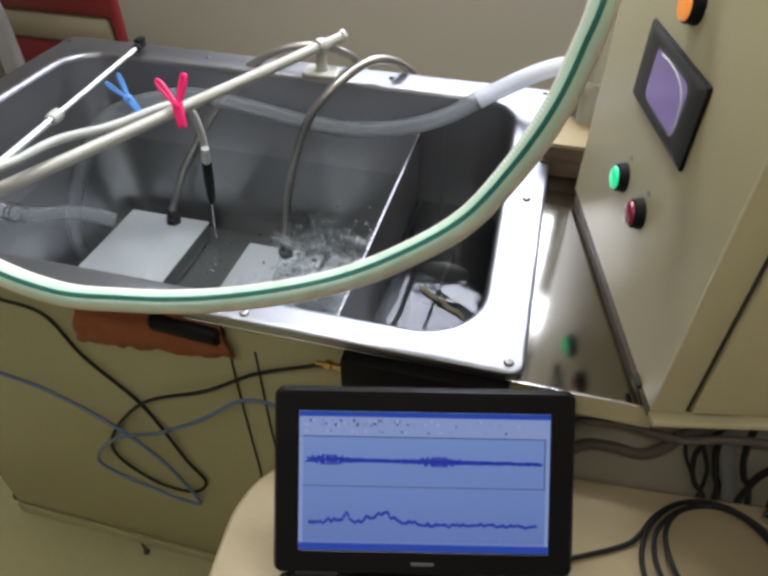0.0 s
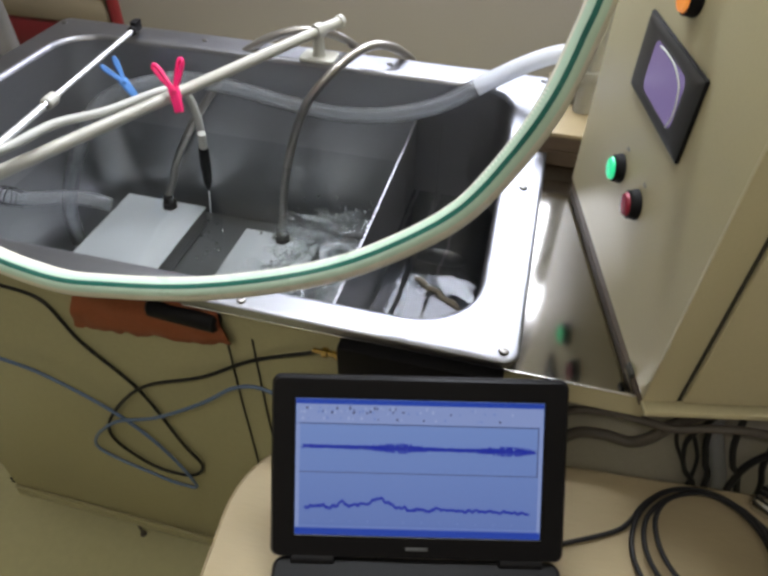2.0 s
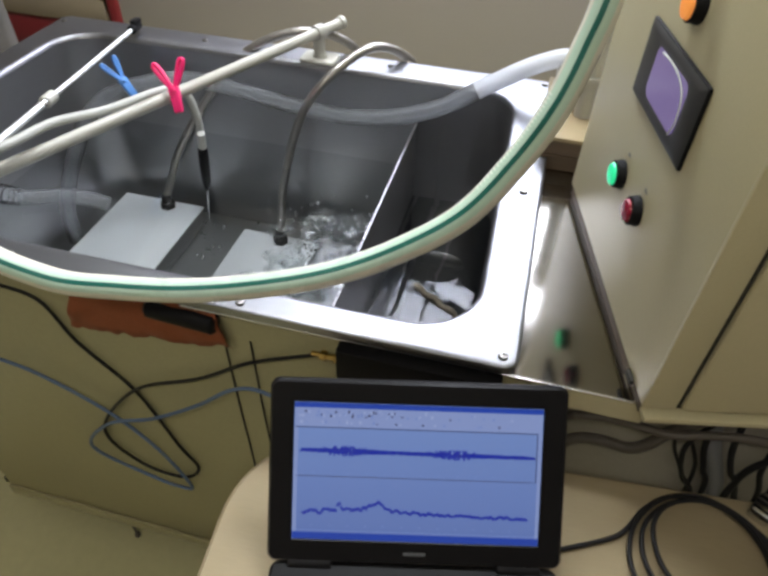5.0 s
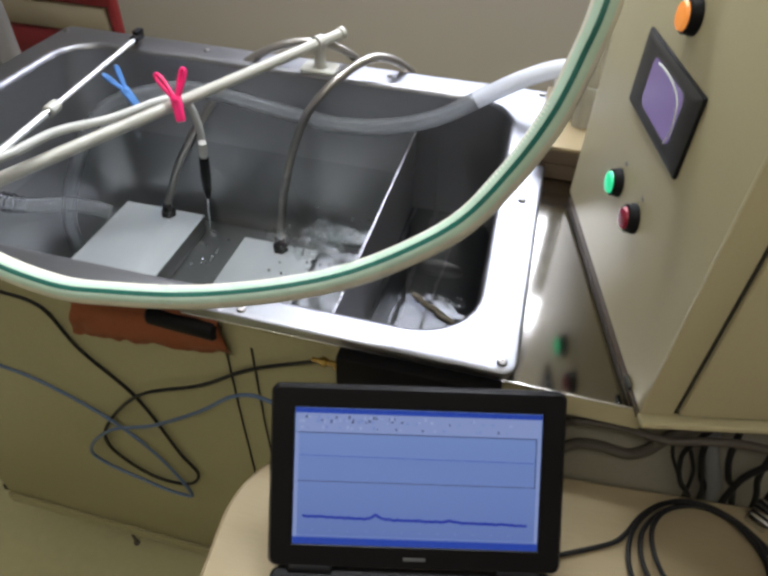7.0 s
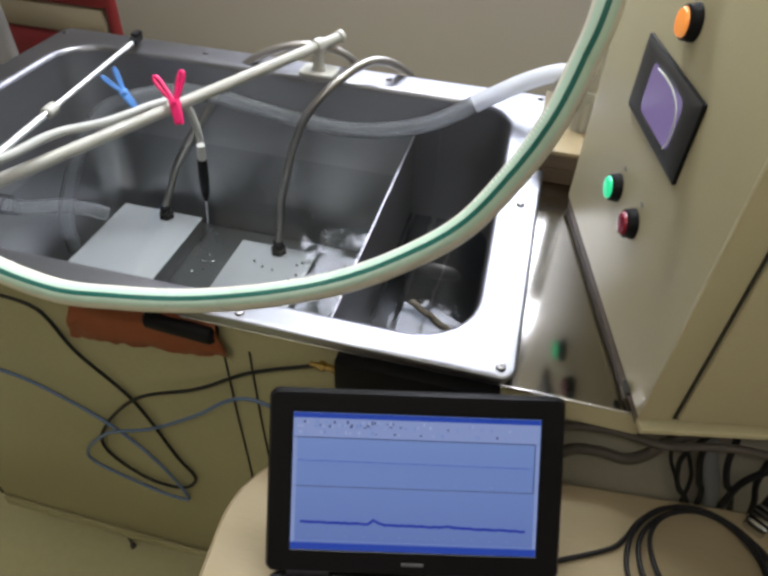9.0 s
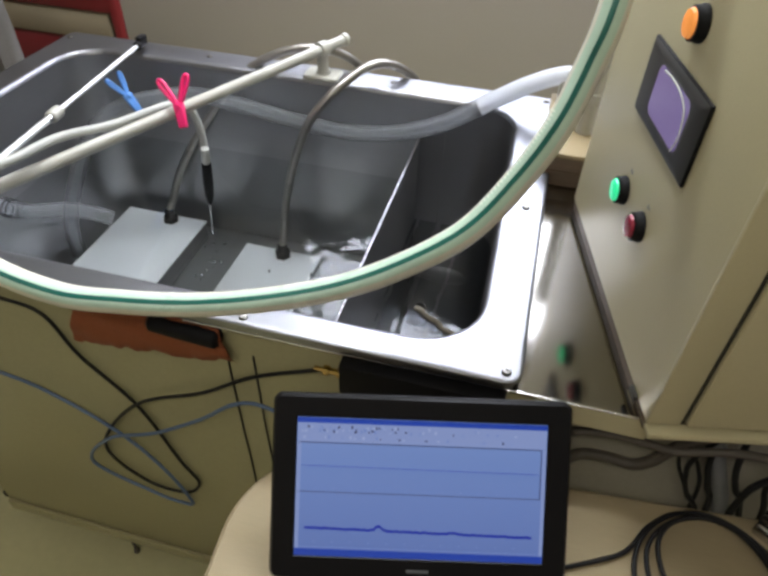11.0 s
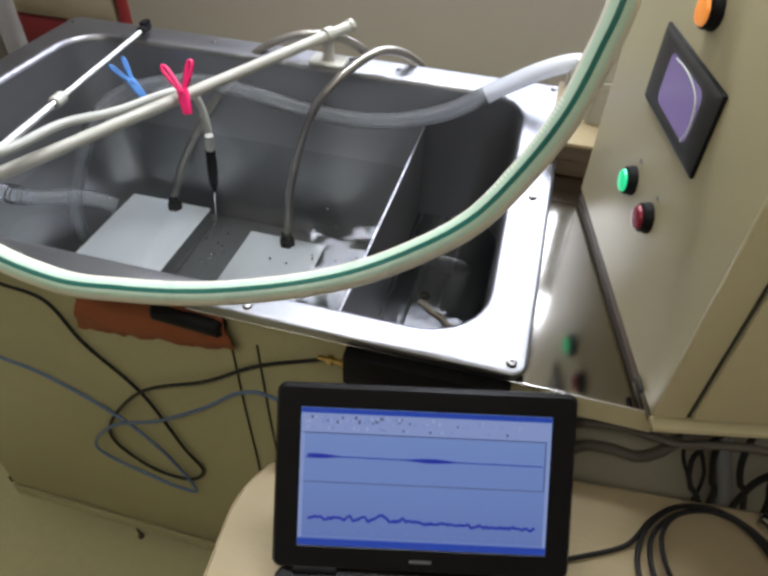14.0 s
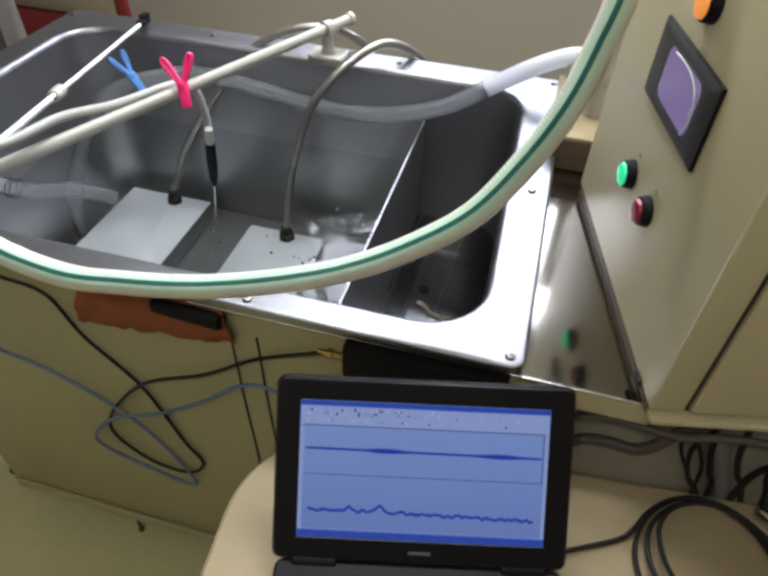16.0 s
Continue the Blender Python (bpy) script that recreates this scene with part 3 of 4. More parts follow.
def splash():
    """Lumps of broken water that heave where the water boils, and drops that hop above it."""
    rnd = random.Random(5)
    lumps, drops = [], []

    def rank(x, y):
        """The last to die down are those in the far corner by the weir."""
        far = math.hypot(x + 0.235, y - 0.765) > 0.055
        return 0.30 + 0.70 * rnd.random() if far else 0.6 * rnd.random()

    for k in range(210):
        bm = bmesh.new()
        bmesh.ops.create_icosphere(bm, subdivisions=1, radius=1)
        ox = rnd.random() * 50
        sx, sy, sz = rnd.uniform(0.0009, 0.0036), rnd.uniform(0.0009, 0.0026), rnd.uniform(0.0009, 0.0030)
        for v in bm.verts:
            d = 1 + 0.45 * noise.noise(v.co * 1.7 + Vector((ox, 0, 0))) + 0.2 * noise.noise(v.co * 4 + Vector((0, ox, 0)))
            v.co = Vector((v.co.x * sx, v.co.y * sy, v.co.z * sz)) * d
        ob = tagged(part("water_lump", bm, WATER_CHOP, smooth=False), "heaving lump of broken clear water in the tank", "splash", "boiling water")
        y = rnd.uniform(0.45, 0.79)
        x = -0.187 - abs(rnd.gauss(0, 0.075))
        if y > 0.72 and rnd.random() < 0.4:
            x -= 0.10
        x = max(x, -0.34 if y > 0.72 else -0.275)
        lumps.append((ob, x, y, rank(x, y), sz))
    for k in range(46):
        bm = bmesh.new()
        n, size, ox = 34, rnd.uniform(0.026, 0.042), rnd.random() * 90
        vs = {}
        for i in range(n + 1):
            for j in range(n + 1):
                x, y = (2 * i / n - 1) * size, (2 * j / n - 1) * size
                if math.hypot(x, y) > size * (0.8 + 0.35 * noise.noise((math.atan2(y, x) * 1.5, ox, 0))):
                    continue
                fade = 1 - (math.hypot(x, y) / size) ** 2 * 0.6
                z = fade * (0.0050 * noise.noise((x * 170 + ox, y * 170, 0)) + 0.0034 * noise.noise((x * 400, y * 400 + ox, 3)))
                vs[i, j] = bm.verts.new((x, y, z))
        for i in range(n):
            for j in range(n):
                q = [vs.get(c) for c in ((i, j), (i + 1, j), (i + 1, j + 1), (i, j + 1))]
                if all(q):
                    bm.faces.new(q)
        ob = tagged(face_up(part("water_patch", bm, WATER_WAVE, smooth=False)), "patch of choppy boiling water in the tank", "waves", "choppy water")
        y = 0.46 + 0.32 * (k + rnd.random()) / 46
        x = max(-0.345, -0.228 - abs(rnd.gauss(0, 0.060 if y < 0.68 else 0.085)))
        lumps.append((ob, x, min(y, 0.775), rank(x, y), 0.008))
    for k in range(90):
        bm = bmesh.new()
        bmesh.ops.create_icosphere(bm, subdivisions=2, radius=rnd.uniform(0.0011, 0.0024))
        for v in bm.verts:
            v.co.z *= 1.25
        ob = tagged(part("water_drop", bm, WATER_CHOP), "small clear drop thrown up from the water", "drop", "water drops")
        drops.append((ob, min(max(rnd.gauss(-0.25, 0.05), -0.38), -0.20), rnd.uniform(0.62, 0.79), rnd.random(), rnd.uniform(0.015, 0.075)))
    bubbles = []
    for k in range(22):
        bm = bmesh.new()
        bmesh.ops.create_icosphere(bm, subdivisions=2, radius=rnd.uniform(0.0008, 0.0026))
        for v in bm.verts:
            v.co.z *= 0.6
        u = rnd.random()
        ob = tagged(part("air_bubble", bm, WATER_CHOP), "clear air bubble on the water beside the needle", "bubble", "bubbles by the needle")
        bubbles.append((ob, -0.462 + 0.030 * u + rnd.gauss(0, 0.010), 0.735 - 0.115 * u, rnd.random() * 6.28))
    return lumps, drops, bubbles


# ---- hoses, rods and clips over the tank ----
def green_hose():
    ctrl = [(-0.62, 0.372, 0.905), (-0.509, 0.348, 0.847), (-0.422, 0.346, 0.821), (-0.351, 0.355, 0.819), (-0.278, 0.369, 0.822), (-0.202, 0.386, 0.835), (-0.137, 0.405, 0.852),
            (-0.08, 0.424, 0.879), (-0.031, 0.441, 0.915), (0.004, 0.46, 0.963), (0.027, 0.474, 1.009), (0.041, 0.492, 1.054), (0.050, 0.510, 1.10), (0.056, 0.56, 1.20), (0.07, 0.66, 1.34)]
    line = curve_points(ctrl, 14)
    g = empty("striped_hose", line[0], "milky cream hose with a pale green band and dark green stripe", "hose")
    u = under(g)
    part("hose", moved(sweep(line, 0.0122, 20), u), HOSE, g)
    toward = (0.0, -0.62, 0.78)
    part("tint_band", moved(sweep(line, 0.01226, 8, toward, (-48, 42)), u), HOSE_TINT, g, "pale green band round the stripe")
    part("stripe", moved(sweep(line, 0.01236, 6, toward, (-13, 9)), u), HOSE_STRIPE, g, "dark green stripe")
    a = int(len(line) * 0.60)
    for p in range(a, a + 26):
        ring = [line[p], line[p] + (line[p + 1] - line[p]).normalized() * 0.0014]
        part("coil_turn", moved(sweep(ring, 0.01245, 8, toward, (-100, -35)), u), COIL_AND_GLARE, g)


def clear_hose():
    ctrl = [(0.080, 0.985, 0.846), (0.045, 0.98, 0.849), (-0.005, 0.97, 0.831), (-0.062, 0.955, 0.800), (-0.135, 0.94, 0.757), (-0.218, 0.94, 0.726), (-0.305, 0.94, 0.714), (-0.398, 0.945, 0.717),
            (-0.495, 0.95, 0.727), (-0.593, 0.95, 0.735), (-0.652, 0.93, 0.732), (-0.718, 0.9, 0.717), (-0.762, 0.868, 0.683), (-0.795, 0.83, 0.61), (-0.815, 0.79, 0.52), (-0.815, 0.78, 0.44)]
    line = curve_points(ctrl, 8)
    g = empty("clear_hose", line[0], "translucent milky plastic hose sagging across the tank", "hose")
    part("hose_wall", moved(sweep(line[26:], 0.0142, 18), under(g)), CLEAR_HOSE, g)
    # Brightly lit stretch: the light is put into a milkier copy of the hose.
    part("hose_end", moved(sweep(line[:27], 0.0142, 18), under(g)), LIT_HOSE, g, "hose end, its strong light put into a milky white")
    part("bore", moved(sweep(line, 0.0095, 14), under(g)), CLEAR_HOSE, g)
    line = curve_points([(-0.86, 0.60, 0.72), (-0.832, 0.663, 0.635), (-0.784, 0.678, 0.62), (-0.729, 0.705, 0.617), (-0.685, 0.717, 0.61), (-0.660, 0.724, 0.60)], 8)
    g = empty("drain_tube", line[0], "short translucent tube bent into the water, tied with wire", "hose")
    part("tube", moved(sweep(line, 0.0125, 16), under(g)), CLEAR_HOSE, g)
    part("sleeve", moved(sweep(line[:16], 0.0150, 16), under(g)), CLEAR_HOSE, g, "thicker milky sleeve")
    w = [line[10] + Vector((0.001 * k, 0.0165 * math.sin(k * 0.7), 0.0165 * math.cos(k * 0.7))) for k in range(22)]
    part("wire_tie", moved(sweep(w, 0.0011, 6), under(g)), BLACK, g, "thin dark wire tie")


def pvc_pipe():
    p0, p1 = Vector((-0.628, 0.513, 0.802)), Vector((-0.364, 1.004, 0.829))
    d = (p1 - p0).normalized()
    a, b = p0 - d * 0.22, p1 + d * 0.054
    g = empty("plastic_pipe", a, "thin ivory plastic pipe laid across the tank", "pipe")
    u = under(g)
    part("pipe", moved(rod(a, b, 0.0088, 20, 0.0012), u), PVC, g)
    part("end_cap", moved(rod(b - d * 0.006, b + d * 0.003, 0.0112, 20, 0.001), u), PVC, g)
    s = empty("pipe_stand", (-0.365, 1.004, RZ), "ivory plastic stand holding a pipe on the tank rim", "stand")
    part("foot_plate", plate(-0.032, 0.032, -0.022, 0.022, 0.008, 0.0007, 0.007, 0.002), PVC, s)
    part("post", lathe([(0.013, 0.006), (0.0105, 0.012), (0.0095, 0.038), (0.0095, 0.042)], 20), PVC, s)
    c = p1 - Vector((-0.365, 1.004, RZ))
    part("ring", lathe([(0.0092, -0.008), (0.0125, -0.008), (0.0128, 0), (0.0125, 0.008), (0.0092, 0.008)], 24, None, axis_matrix(c, c + d)), PVC, s)
    return d


def steel_rod():
    a, b = Vector((-0.725, 1.010, 0.792)), Vector((-0.640, 0.540, 0.823))
    d = (b - a).normalized()
    e = b + d * 0.16
    g = empty("telescopic_rod", a, "thin bright telescopic steel rod with a black tip on the rim", "rod")
    u = under(g)
    mid = a + d * 0.335
    part("thin_tube", moved(rod(a, mid, 0.0036, 14), u), ROD_STEEL, g)
    part("thick_tube", moved(rod(mid - d * 0.004, e, 0.0048, 14), u), ROD_STEEL, g)
    part("collar", moved(rod(mid - d * 0.016, mid + d * 0.012, 0.0088, 14, 0.002), u), PVC, g)
    part("collar", moved(rod(mid + d * 0.013, mid + d * 0.020, 0.0058, 14, 0.001), u), CHROME, g)
    part("tip", moved(rod(a - d * 0.012, a + d * 0.024, 0.0078, 14, 0.002), u), BLACK, g, "black plastic tip")
    part("tip_clip", moved(box(a + Vector((-0.004, -0.012, 0.005)), a + Vector((0.008, 0.010, 0.014)), 0.002), u), BLACK, g)


def probe():
    line = curve_points([(-0.68, 0.42, 0.845), (-0.615, 0.510, 0.836), (-0.596, 0.600, 0.830), (-0.565, 0.672, 0.818), (-0.530, 0.768, 0.809), (-0.520, 0.806, 0.786), (-0.513, 0.815, 0.740), (-0.512, 0.812, 0.690)], 10)
    return line


def peg(name, label, mat, m, wide=1.0):
    g = new(name)
    g.matrix_world = m
    tagged(g, label, "clothes peg", "clothes pegs")
    for s in (1, -1):
        b = box((-0.0045, -0.004, -0.030), (0.0045, 0.004, 0.006), 0.002)
        b = moved(b, pose(s * 0.0035, 0, 0, 0, s * 3, 0))
        part("jaw", b, mat, g)
        loop = curve_points([(x * wide, y, z) for x, y, z in [(s * 0.003, 0, 0.003), (s * 0.014, 0, 0.018), (s * 0.024, 0, 0.036), (s * 0.021, 0, 0.041), (s * 0.015, 0, 0.034), (s * 0.006, 0, 0.014), (s * 0.001, 0, 0.002)]], 5)
        part("handle", sweep(loop, 0.0030, 10, (0, -1, 0)), mat, g)
    part("spring", lathe([(0.003, -0.007), (0.0045, -0.006), (0.0045, 0.006), (0.003, 0.007)], 12, None, pose(0, 0, 0.002, 90)), mat, g)
    return g


def over_tank():
    d = pvc_pipe()
    steel_rod()
    line = probe()
    g = empty("probe", line[0], "white cable with black grip and thin needle in the water", "sensor probe")
    u = under(g)
    part("cable", moved(sweep(line, 0.0062, 12), u), WHITE_CABLE, g)
    a = line[-1]
    b = Vector((-0.533, 0.835, 0.585))
    c = Vector((-0.585, 0.905, 0.450))
    n = (b - a).normalized()
    part("cable_sleeve", moved(rod(a - n * 0.03, a + n * 0.004, 0.0072, 14, 0.001), u), WHITE_CABLE, g)
    part("grip", moved(lathe([(0.0066, 0), (0.0085, 0.006), (0.0092, (b - a).length * 0.45), (0.008, (b - a).length * 0.8), (0.004, (b - a).length)], 14, None, axis_matrix(a, b)), u), BLACK, g, "black shrink-wrapped grip")
    part("needle", moved(rod(b - (c - b).normalized() * 0.004, c, 0.0016, 8), u), CHROME, g, "thin steel needle")
    peg("clothes_peg", "bright pink plastic peg clipping a cable to a pipe", PINK, pose(-0.489, 0.730, 0.830, -28, -14, 12), 0.95)
    peg("clothes_peg", "sky blue plastic peg hanging under a thin rod", BLUE, pose(-0.694, 0.893, 0.742, -28, -14, 68), 0.62)


# ---- control box ----
CB = Matrix.Translation((0.163, 0.382, 0.776)) @ Matrix.Rotation(radians(12.3), 4, "Z")


def push_button(parent, y, z, lens, label, r=0.0135):
    """A round button on the box's side that looks along -x."""
    m = pose(0, y, z, 0, -90, 0)
    ring = part("button", lathe([(r * 1.15, 0), (r * 1.15, 0.003), (r * 1.08, 0.0045), (r * 1.06, 0.009), (r * 0.92, 0.0102), (r * 0.90, 0.008)], 28, None, m), BLACK, parent, label)
    part("lens", lathe([(r * 0.90, 0.004), (r * 0.90, 0.0105), (r * 0.80, 0.0128), (r * 0.40, 0.0136)], 28, None, m), lens, ring, label)
    part("legend", box((-0.0006, y - 0.003, z + r * 1.75), (-0.0002, y - 0.0012, z + r * 1.75 + 0.004)), LABEL_GREY, parent)
    part("legend", box((-0.0006, y - 0.007, z + r * 1.75), (-0.0002, y - 0.0045, z + r * 1.75 + 0.003)), LABEL_GREY, parent)


def control_box():
    g = new("control_box")
    g.matrix_world = CB
    tagged(g, "ivory painted steel control box with a display and round buttons", "control box")
    w, dep, h = 0.36, 0.375, 0.56
    part("body", box((0, 0.004, -0.001), (w, dep, h), 0.003, 2), PAINT, g)
    part("corner_strip", box((-0.0008, 0.0, 0.001), (0.031, 0.005, h), 0.002), PAINT, g)
    part("door", box((0.0345, -0.004, 0.004), (w - 0.004, 0.0035, h - 0.01), 0.003), PAINT, g, "ivory painted front door")
    part("door_gap", box((0.031, 0.0015, 0.002), (0.0346, 0.0042, h - 0.006)), GAP, g)
    part("bottom_flange", box((0.003, -0.006, -0.0145), (w, 0.06, -0.0068), 0.002), PAINT, g, "ivory painted folded bottom edge")
    # Dark brown filler where only the shaded gap under the box shows.
    part("gap_filler", box((0.003, 0.008, -0.0158), (w - 0.02, dep - 0.004, -0.0012)), WOOD_DARK, g, "dark brown filler drawing the shaded gap under the box")
    part("hinge_latch", box((-0.004, 0.030, -0.0034), (0.0, 0.046, 0.003), 0.001), GAP, g, "small dark latch")
    # display
    y0, y1, z0, z1 = 0.103, 0.255, 0.192, 0.2660
    hm = part("display_panel", box((-0.004, y0, z0), (0.0, y1, z1), 0.0015), BLACK, g, "dark grey framed touch panel")
    part("frame", loft([[(-0.004, *p) for p in round_rect(y0 + 0.001, y1 - 0.001, z0 + 0.001, z1 - 0.001, 0.002)], [(-0.0065, *p) for p in round_rect(y0 + 0.007, y1 - 0.007, z0 + 0.005, z1 - 0.005, 0.002)],
                        [(-0.0045, *p) for p in round_rect(y0 + 0.031, y1 - 0.034, z0 + 0.013, z1 - 0.013, 0.010)]]), BLACK_FRAME, hm)
    part("display_glass", box((-0.0044, y0 + 0.027, z0 + 0.010), (-0.0040, y1 - 0.030, z1 - 0.010)), DISPLAY, hm, "glowing violet display")
    # White ridge in place of the glare on the display film.
    film = [(-0.0062, y1 - p * (y1 - y0), z1 - q * (z1 - z0)) for p, q in ((0.34, 0.19), (0.48, 0.17), (0.64, 0.20), (0.76, 0.32), (0.80, 0.60), (0.76, 0.80))]
    part("glare_line", sweep(curve_points(film, 6), 0.0007, 6, (-1, 0, 0)), COIL_AND_GLARE, hm, "white ridge drawing the glare on the protective film")
    push_button(g, 0.219, 0.1145, GREEN_LENS, "lit green push button")
    push_button(g, 0.1547, 0.1139, RED_LENS, "dark red push button")
    push_button(g, 0.1766, 0.3027, ORANGE_LENS, "lit orange lamp button")
    # the added low cabinet that carries the box; its grey-brown holds the panel's shade
    c = empty("low_cabinet", (0.40, 0.75, 0), "low cabinet under the control box, grey-brown for its shade", "cabinet")
    part("body", box((-0.295, -0.290, 0.05), (0.30, 0.28, 0.735), 0.003), PAINT_SHADED, c)
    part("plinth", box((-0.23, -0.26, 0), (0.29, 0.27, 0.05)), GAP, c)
    part("bracket", box((-0.15, -0.22, 0.735), (0.15, 0.0, 0.754), 0.002), GREY_TUBE, c)


def valve_block():
    g = empty("valve_block", (0.065, 0.852, 0.7605), "dark brown wooden block with white pipe fittings on top", "valve block")
    part("block", box((-0.033, -0.055, 0.0), (0.028, 0.055, 0.024), 0.002), WOOD_DARK, g)
    part("block", box((-0.030, -0.054, 0.0242), (0.030, 0.055, 0.046), 0.002), WOOD_DARK, g)
    part("cover", box((-0.034, -0.057, 0.0464), (0.033, 0.138, 0.053), 0.002), WOOD, g, "pale wooden cover plate")
    part("fitting", lathe([(0.016, 0), (0.016, 0.02), (0.012, 0.022), (0.012, 0.05), (0.019, 0.052), (0.019, 0.075), (0.010, 0.078)], 20, None, Matrix.Translation((0.0, 0.05, 0.053))), PVC, g)
    part("elbow", lathe([(0.017, 0), (0.020, 0.003), (0.020, 0.022), (0.017, 0.024), (0.017, 0.05)], 20, None, axis_matrix((-0.025, 0.130, 0.0705), (0.05, 0.133, 0.0705))), PVC, g)
    part("riser", lathe([(0.013, 0.0), (0.013, 0.20), (0.016, 0.202), (0.016, 0.235), (0.012, 0.24)], 20, None, Matrix.Translation((0.020, 0.02, 0.053))), PVC, g, "white plastic riser pipe")
    part("nut", lathe([(0.018, 0.0), (0.019, 0.002), (0.019, 0.014), (0.018, 0.016)], 6, None, Matrix.Translation((0.020, 0.02, 0.10))), PVC, g)


# ---- laptop on its table ----
SCR = Matrix(((0.97308, -0.15089, 0.17419, -0.02693), (0.23043, 0.62414, -0.74656, 0.27878), (0.00393, 0.76660, 0.64211, 0.74263), (0, 0, 0, 1)))
PX = 0.2235 / 519.0
TABLE_Z = 0.652


def rect(x0, x1, y0, y1, z):
    """A thin strip on the screen, in steps of its picture grid from the middle."""
    return box((x0 * PX, y0 * PX, z), (x1 * PX, y1 * PX, z + 0.00008))


def laptop():
    g = new("laptop")
    hinge = SCR @ Vector((0, -0.087, -0.004))
    heading = math.atan2(0.23043, 0.97308)
    g.matrix_world = Matrix.Translation((hinge.x, hinge.y, TABLE_Z)) @ Matrix.Rotation(heading, 4, "Z")
    tagged(g, "small open black laptop showing blue signal traces", "laptop")
    bpy.context.view_layer.update()
    inv = g.matrix_world.inverted()
    base = part("base", plate(-0.131, 0.131, -0.186, 0.002, 0.01, 0.002, 0.023, 0.003), BLACK, g)
    for x in (-0.105, 0.105):
        for y in (-0.165, -0.02):
            part("foot", lathe([(0.006, 0), (0.007, 0.0025)], 12, None, Matrix.Translation((x, y, 0))), RUBBER, base)
    part("palm_rest", plate(-0.126, 0.126, -0.183, -0.115, 0.006, 0.0228, 0.0236, 0.0005), BLACK_GLOSS, base)
    part("touchpad", plate(-0.03, 0.03, -0.175, -0.135, 0.003, 0.0236, 0.0242, 0.0003), BLACK, base)
    for r in range(5):
        for c in range(13):
            x = -0.117 + c * 0.018
            part("key", box((x, -0.108 + r * 0.017, 0.023), (x + 0.0155, -0.108 + r * 0.017 + 0.0145, 0.0255), 0.001, 1), BLACK, base)
    lid = part("lid", moved(plate(-0.134, 0.134, -0.085, 0.0835, 0.008, -0.009, -0.0012, 0.002), inv @ SCR), BLACK, g)
    hw, hh = 259.5 * PX, 146 * PX
    bez = loft([[(*p, -0.0012) for p in round_rect(-0.133, 0.133, -0.084, 0.0825, 0.008)], [(*p, 0.0012) for p in round_rect(-0.1315, 0.1315, -0.0825, 0.081, 0.007)],
                [(*p, 0.0010) for p in round_rect(-hw - 0.001, hw + 0.001, -hh - 0.001, hh + 0.001, 0.0005)], [(*p, -0.0004) for p in round_rect(-hw, hw, -hh, hh, 0.0004)]])
    part("bezel", moved(bez, inv @ SCR), BLACK_GLOSS, lid, "glossy black bezel")
    for x in (-0.095, 0.095):
        part("hinge", rod((x - 0.02, 0.001, 0.021), (x + 0.02, 0.001, 0.021), 0.0075, 16, 0.001), BLACK, g)
    # maker's mark as a plain bar
    part("maker_mark", moved(box((-0.010, -0.0755, 0.0012), (0.010, -0.0724, 0.0016), 0.0003), inv @ SCR), DIM_PRINT, lid)
    scr = part("screen", box((-hw, -hh, -0.0004), (hw, hh, 0.0), 0), SCREEN, g, "glowing pale blue screen")
    scr.matrix_local = inv @ SCR
    strips = (("title_bar", -259, 259, 135, 145.5, SCREEN_BAR), ("task_bar", -259, 259, -145.5, -131, SCREEN_BAR), ("tool_bar", -258, 258, 95.5, 134, SCREEN_TOOLS),
              ("window_line", -258, 250, 92.5, 94.5, SCREEN_LINE), ("window_line", -258, 250, -11, -9.5, SCREEN_LINE), ("window_line", 248, 250, -10, 92, SCREEN_LINE),
              ("window_edge", -259, -251, -130, 95, SCREEN_TOOLS), ("window_edge", 252, 259, -130, 95, SCREEN_TOOLS), ("axis_line", -238, 235, 43.2, 44.2, SCREEN_FAINT), ("status_line", -258, 258, -128, -126.5, SCREEN_FAINT))
    for name, x0, x1, y0, y1, mat in strips:
        part(name, rect(x0, x1, y0, y1, 0.0001), mat, scr)
    rnd = random.Random(3)
    for k in range(72):
        x = -250 + rnd.choice((k * 3.0, k * 6.4))
        if x > 225:
            continue
        y = rnd.choice((105, 118, 121, 127))
        part("tool_icon", rect(x, x + rnd.uniform(2, 5), y - 3, y + rnd.uniform(0, 4), 0.0002), rnd.choice((SCREEN_LINE, SCREEN_FAINT, SCREEN_FAINT, SCREEN_FAINT, SCREEN_PALE, SCREEN_PALE)), scr)
    for k in range(12):
        x = -220 + k * 38
        part("tick", rect(x, x + 2, -4, -1, 0.0002), SCREEN_FAINT, scr)
        part("tick", rect(x, x + 2, -117, -114, 0.0002), SCREEN_FAINT, scr)
    bars = []
    me = mesh_of("trace_bar", rect(-11, 11, -1.9, 1.9, 0.0), TRACE)
    for k in range(150):
        ob = new("trace_bar", me)
        ob.parent = scr
        bars.append((ob, -236 + k * 3.16))
    steps = []
    me = mesh_of("curve_step", rect(-3.6, 3.6, -2.6, 2.6, 0.0), TRACE)
    for k in range(118):
        ob = new("curve_step", me)
        ob.parent = scr
        steps.append((ob, -236 + k * 4.0))
    return bars, steps


